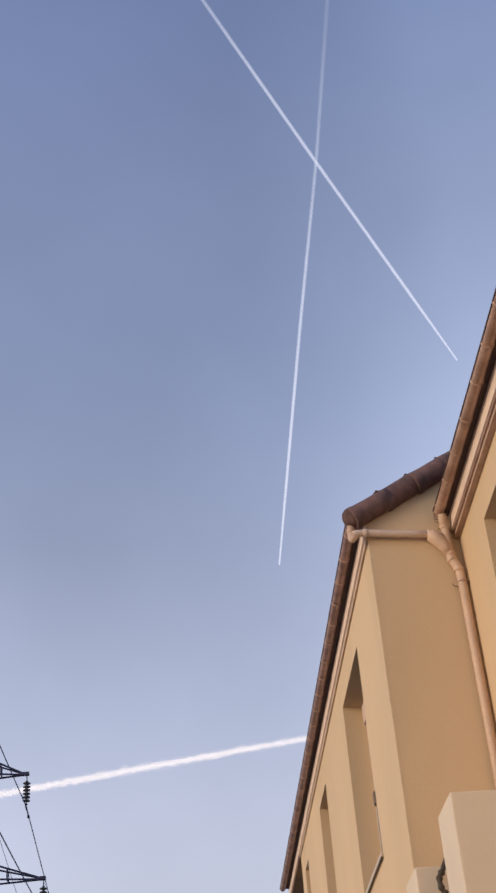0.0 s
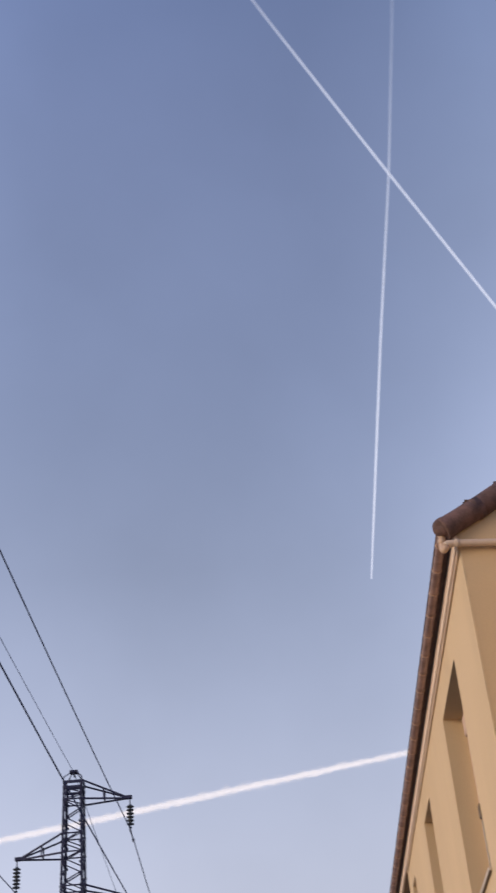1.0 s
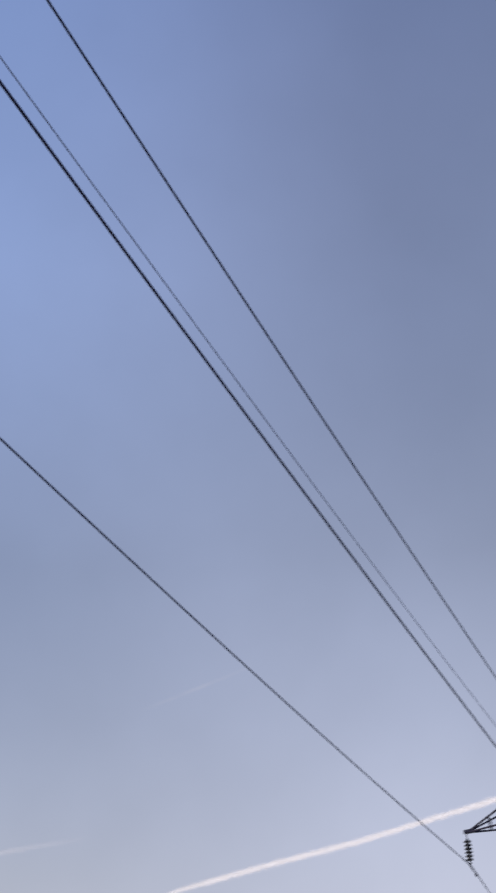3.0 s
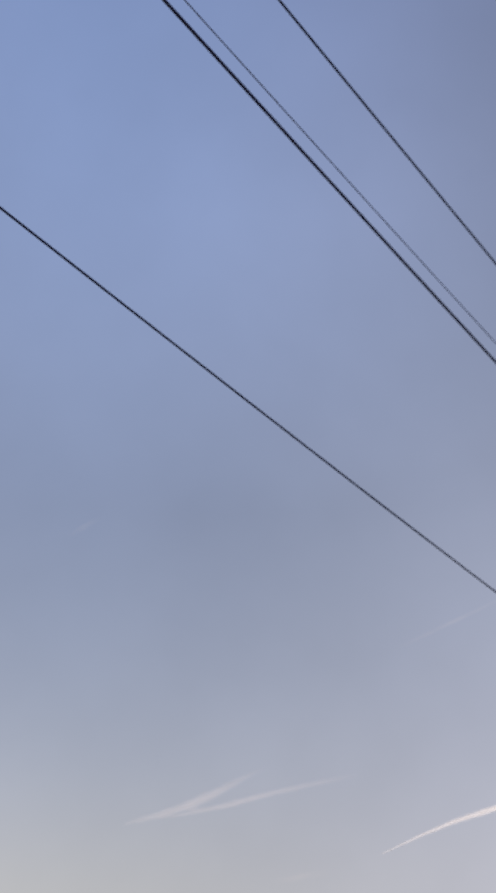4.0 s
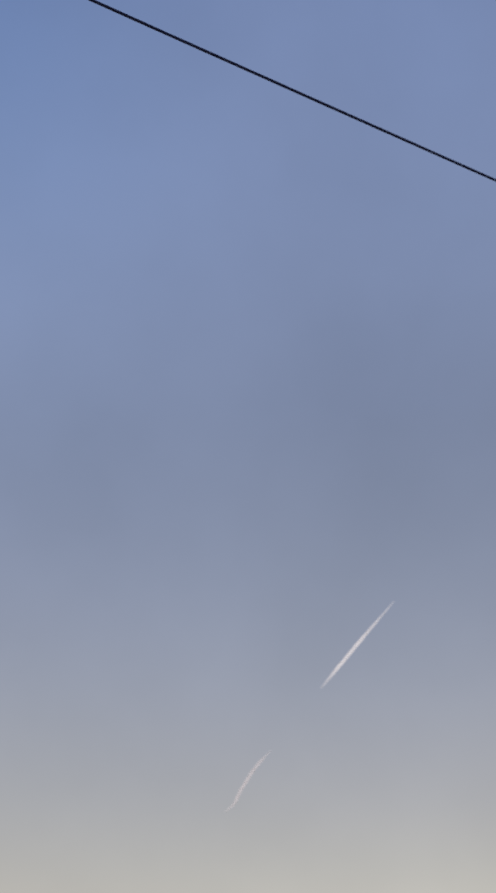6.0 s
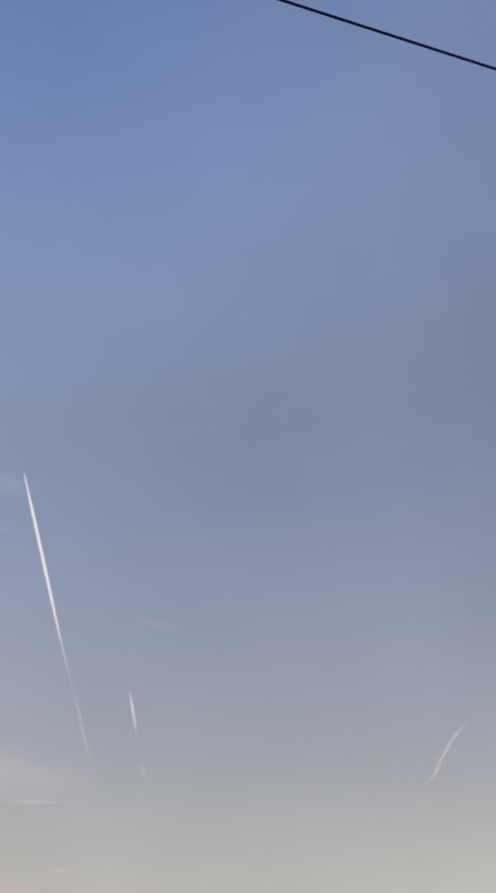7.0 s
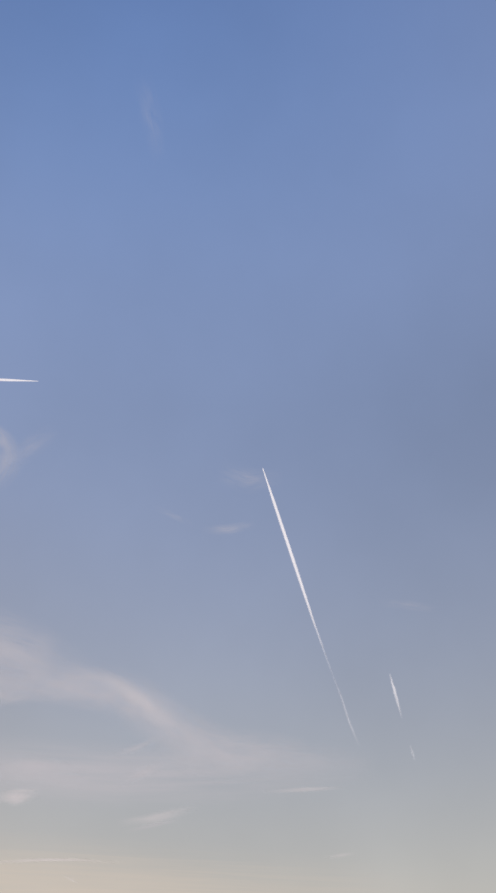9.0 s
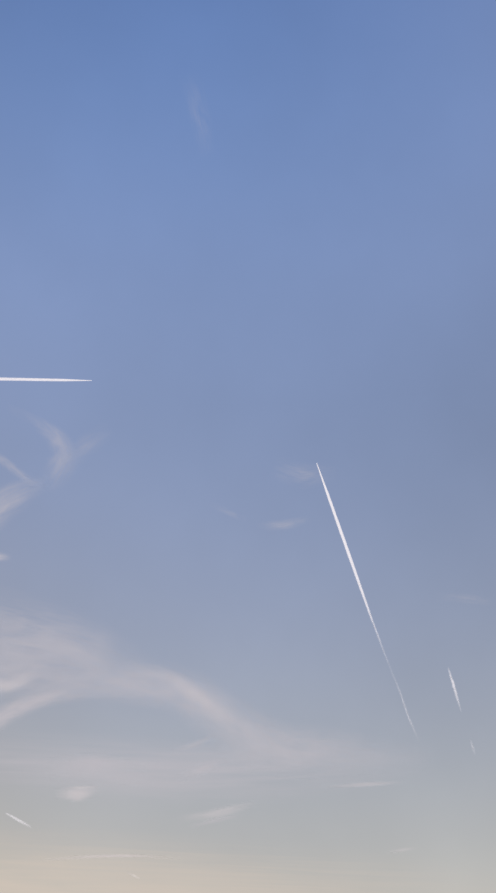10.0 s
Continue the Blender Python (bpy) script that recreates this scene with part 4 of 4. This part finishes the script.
trail([(83.82, 27.25), (82.62, 23.55), (81.58, 20.14)], [1.2 * M, 4.6 * M, 5.4 * M, 5.4 * M, 4.8 * M, 3.4 * M], [0.6, 0.6, 0.6, 0.55, 0.42, 0.16],
      "bright white vapour trail with a pointed tip", TRAIL_WARM, seed=8.1, rough=0.04)
trail([(81.57, 20.14), (81.19, 18.92), (80.84, 17.87), (80.57, 17.09), (80.28, 16.01), (79.9, 15.0)], [3.4 * M, 3.2 * M, 3 * M, 3.4 * M, 3.4 * M, 2.6 * M], [0.15, 0.06, 0.014, 0.05, 0.07, 0.006],
      "thin broken tail of a vapour trail", TRAIL_WARM, seed=9.3, rough=0.2)
trail([(78.32, 18.0), (78.12, 17.07), (77.93, 16.1)], [2 * M, 5 * M, 4.5 * M, 2 * M], [0.05, 0.24, 0.13, 0.015], "short white streak of vapour trail", TRAIL_WARM, seed=10.2, rough=0.2)
trail([(77.66, 14.95), (77.52, 14.3)], [3 * M, 5 * M, 3 * M], [0.01, 0.05, 0.01], "very short faint streak of vapour trail", TRAIL_WARM, seed=11.2, rough=0.2)
trail([(104.0, 30.45), (99.76, 30.70), (95.17, 30.91)], [7 * M, 6.5 * M, 6 * M, 5.5 * M, 5 * M, 4.5 * M, 1 * M], [0.35, 0.4, 0.42, 0.45, 0.5, 0.5, 0.5], "level white vapour trail", TRAIL_WARM, seed=12.9, rough=0.04)
trail([(98.0, 12.27), (96.9, 11.72)], [3 * M, 5 * M, 3.5 * M], [0.09, 0.17, 0.05], "short slanting white streak of vapour trail", TRAIL_WARM, seed=13.4, rough=0.1)
trail([(92.75, 9.93), (92.2, 9.67)], [2 * M, 4 * M, 2 * M], [0.02, 0.07, 0.02], "tiny faint streak of vapour trail", TRAIL_WARM, seed=14.4, rough=0.1)

wisp([(100.41, 17.62), (97.78, 17.65), (94.97, 17.76), (92.27, 17.79), (90.61, 17.51), (89.41, 16.88), (87.93, 15.6), (86.75, 15.11)], [1.8, 1.8, 1.9, 2.3, 2.6, 2.4], [0.25, 0.29, 0.30, 0.42, 0.38, 0.25], "curved pinkish band of thin high cloud", 1.0, 0.7)
wisp([(92.29, 18.33), (90.92, 17.93), (89.71, 17.22), (88.52, 16.19), (87.34, 15.47)], [0.5, 1.0, 1.1, 0.8], [0.1, 0.32, 0.26, 0.1], "bright crest of a curved cloud band", 30.0, 0.4, mat=CIRRUS_BRIGHT)
wisp([(100.74, 15.06), (99.24, 15.77), (98.13, 16.46), (96.71, 17.06), (93.62, 17.5)], [1.2, 1.2, 0.9, 0.5], [0.5, 0.55, 0.45, 0.2], "slanting streak under a cloud band", 31.0, 0.5)
wisp([(100.39, 17.41), (98.07, 17.57), (97.36, 18.02), (96.5, 18.4)], [0.7, 0.8, 0.6], [0.3, 0.4, 0.1], "ragged bright tuft of thin cloud", 32.0, 0.4, mat=CIRRUS_BRIGHT)
wisp([(91.75, 17.62), (89.04, 16.62), (87.42, 15.48), (85.96, 14.82), (84.33, 14.84), (82.0, 14.54), (79.4, 14.28)], [1.6, 2.4, 2.8, 2.4, 1.7, 1.0], [0.2, 0.36, 0.4, 0.36, 0.28, 0.2], "trailing end of a curved cloud band", 33.0, 0.7)
wisp([(90.89, 14.82), (89.71, 15.23), (88.82, 15.64)], [0.3, 0.35, 0.3], [0.15, 0.3, 0.15], "faint lower fold of thin cloud", 34.0, 0.5)
wisp([(90.59, 13.71), (89.42, 14.19), (88.53, 14.52)], [0.4, 0.5, 0.4], [0.2, 0.35, 0.15], "faint lower fold of thin cloud", 15.0, 0.5)
wisp([(99.4, 29.61), (98.42, 29.2), (97.58, 28.83), (96.66, 28.22), (96.31, 27.58), (96.58, 26.9), (97.25, 26.09)], [0.4, 0.6, 1.1, 1.5, 1.1], [0.09, 0.15, 0.26, 0.34, 0.32], "hook-shaped wisp of thin cloud", 3.0, 0.6)
wisp([(101.45, 27.48), (99.46, 27.28), (98.62, 26.73), (97.66, 26.25), (97.18, 26.03)], [0.6, 0.6, 0.5, 0.4], [0.2, 0.26, 0.26, 0.14], "narrow wisp of thin cloud", 4.0, 0.4)
wisp([(101.67, 23.56), (100.0, 24.62), (98.91, 25.52), (97.91, 26.06), (96.88, 26.41)], [2.2, 2.0, 1.6, 0.7], [0.34, 0.4, 0.36, 0.14], "fan-shaped veil under a hooked wisp", 35.0, 0.7)
wisp([(96.25, 27.1), (95.36, 27.98), (94.04, 28.87)], [0.9, 1.2, 1.0], [0.1, 0.16, 0.06], "very faint outer wisp of thin cloud", 36.0, 0.6)
wisp([(100.59, 22.86), (99.47, 23.02), (98.52, 22.98)], [0.6, 0.7, 0.3], [0.5, 0.6, 0.2], "small pinkish puff of thin cloud", 5.0, 0.5, mat=CIRRUS_BRIGHT)
wisp([(95.98, 13.09), (94.98, 13.08), (94.05, 13.28)], [0.4, 0.75, 0.5], [0.28, 0.48, 0.24], "small bright pinkish cloud streak", 11.0, 0.35, mat=CIRRUS_BRIGHT)
wisp([(95.64, 13.34), (94.92, 13.35), (94.06, 13.4)], [0.12, 0.15, 0.12], [0.3, 0.4, 0.3], "thin upper edge of a small cloud streak", 37.0, 0.4, mat=CIRRUS_BRIGHT)
wisp([(84.26, 13.28), (82.66, 13.3), (80.64, 13.33)], [0.16, 0.28, 0.18], [0.18, 0.30, 0.18], "level streak of thin cloud", 12.0, 0.5, 2.0, mat=CIRRUS_BRIGHT)
wisp([(90.72, 12.05), (89.14, 12.24), (87.11, 12.68)], [0.35, 0.55, 0.35], [0.15, 0.30, 0.18], "slanting streak of thin cloud", 13.0, 0.5, 2.0, mat=CIRRUS_BRIGHT)
wisp([(90.29, 11.74), (88.99, 11.99), (87.69, 12.24)], [0.2, 0.25, 0.2], [0.15, 0.3, 0.15], "faint lower streak of thin cloud", 38.0, 0.5, 2.0)
wisp([(81.71, 10.5), (80.29, 10.64)], [0.15, 0.2, 0.15], [0.1, 0.25, 0.12], "short faint streak of thin cloud", 14.0, 0.5, 2.0, mat=CIRRUS_BRIGHT)
wisp([(96.39, 14.09), (94.09, 14.26), (92.19, 13.86)], [1.0, 1.3, 0.9], [0.25, 0.4, 0.25], "low pinkish patch of thin cloud", 39.0, 0.8, 1.5)
wisp([(102.0, 20.6), (98.86, 20.0), (96.26, 19.6), (93.6, 18.6), (91.0, 17.3)], [3.6, 3.6, 3.0, 1.8], [0.30, 0.34, 0.34, 0.26], "soft veil of thin high cloud", 2.0, 1.4)
wisp([(103.0, 18.4), (98.5, 18.5), (95.5, 18.3), (92.6, 17.9)], [3.6, 3.6, 3.2, 1.6], [0.34, 0.37, 0.34, 0.2], "broad pale veil of thin high cloud", 19.0, 1.8, 1.4)
wisp([(90.3, 44.2), (89.63, 42.5), (89.15, 40.6)], [1.1, 1.1, 0.8], [0.06, 0.10, 0.06], "upright faint wisp of thin cloud", 6.0, 0.6)
wisp([(86.0, 27.2), (84.5, 26.7), (82.8, 26.8)], [1.2, 1.3, 0.8], [0.12, 0.18, 0.08], "faint patch of thin cloud", 7.0, 0.6)
wisp([(86.9, 24.55), (85.52, 24.57), (84.2, 24.8)], [0.4, 0.6, 0.4], [0.14, 0.24, 0.1], "faint level patch of thin cloud", 8.0, 0.5)
wisp([(78.6, 21.1), (77.2, 20.9), (75.9, 20.6)], [0.4, 0.5, 0.4], [0.1, 0.16, 0.08], "faint level patch of thin cloud", 9.0, 0.5)
wisp([(89.2, 25.6), (87.3, 24.8)], [0.3, 0.35, 0.3], [0.08, 0.14, 0.08], "thin slanting wisp of cloud", 10.0, 0.5)
wisp([(104.0, 13.9), (98.0, 14.3), (92.0, 14.0), (86.0, 13.9), (79.0, 14.0)], [2.2, 3.2, 3.0, 2.0], [0.34, 0.34, 0.38, 0.24], "long low veil of thin cloud", 16.0, 1.6, 2.5)
wisp([(112.0, 9.4), (100.0, 9.5), (91.0, 9.2), (82.0, 8.6), (74.0, 8.0)], [4.4, 5.2, 4.6, 3.0], [0.4, 0.42, 0.34, 0.14], "low warm haze bank near the horizon", 17.0, 2.0, 3.0, mat=HAZE_BANK)
wisp([(40.2, 14.35), (39.0, 14.5), (37.6, 14.65)], [0.35, 0.45, 0.35], [0.04, 0.10, 0.04], "short faint streak of thin cloud", 18.0, 0.5, 2.0)
wisp([(49.9, 28.8), (49.1, 29.3), (48.3, 29.75)], [0.25, 0.3, 0.25], [0.04, 0.08, 0.04], "short faint slanting streak of thin cloud", 20.0, 0.5)
wisp([(34.2, 23.7), (31.1, 24.75), (28.0, 25.75)], [0.2, 0.25, 0.2], [0.04, 0.08, 0.04], "long very faint slanting streak of thin cloud", 21.0, 0.5)
wisp([(96.4, 10.42), (94.1, 10.58), (92.4, 10.6), (90.5, 10.49)], [0.10, 0.16, 0.14, 0.10], [0.2, 0.45, 0.4, 0.15], "long thin level streak near the horizon", 22.0, 0.5, 2.5, mat=CIRRUS_BRIGHT)
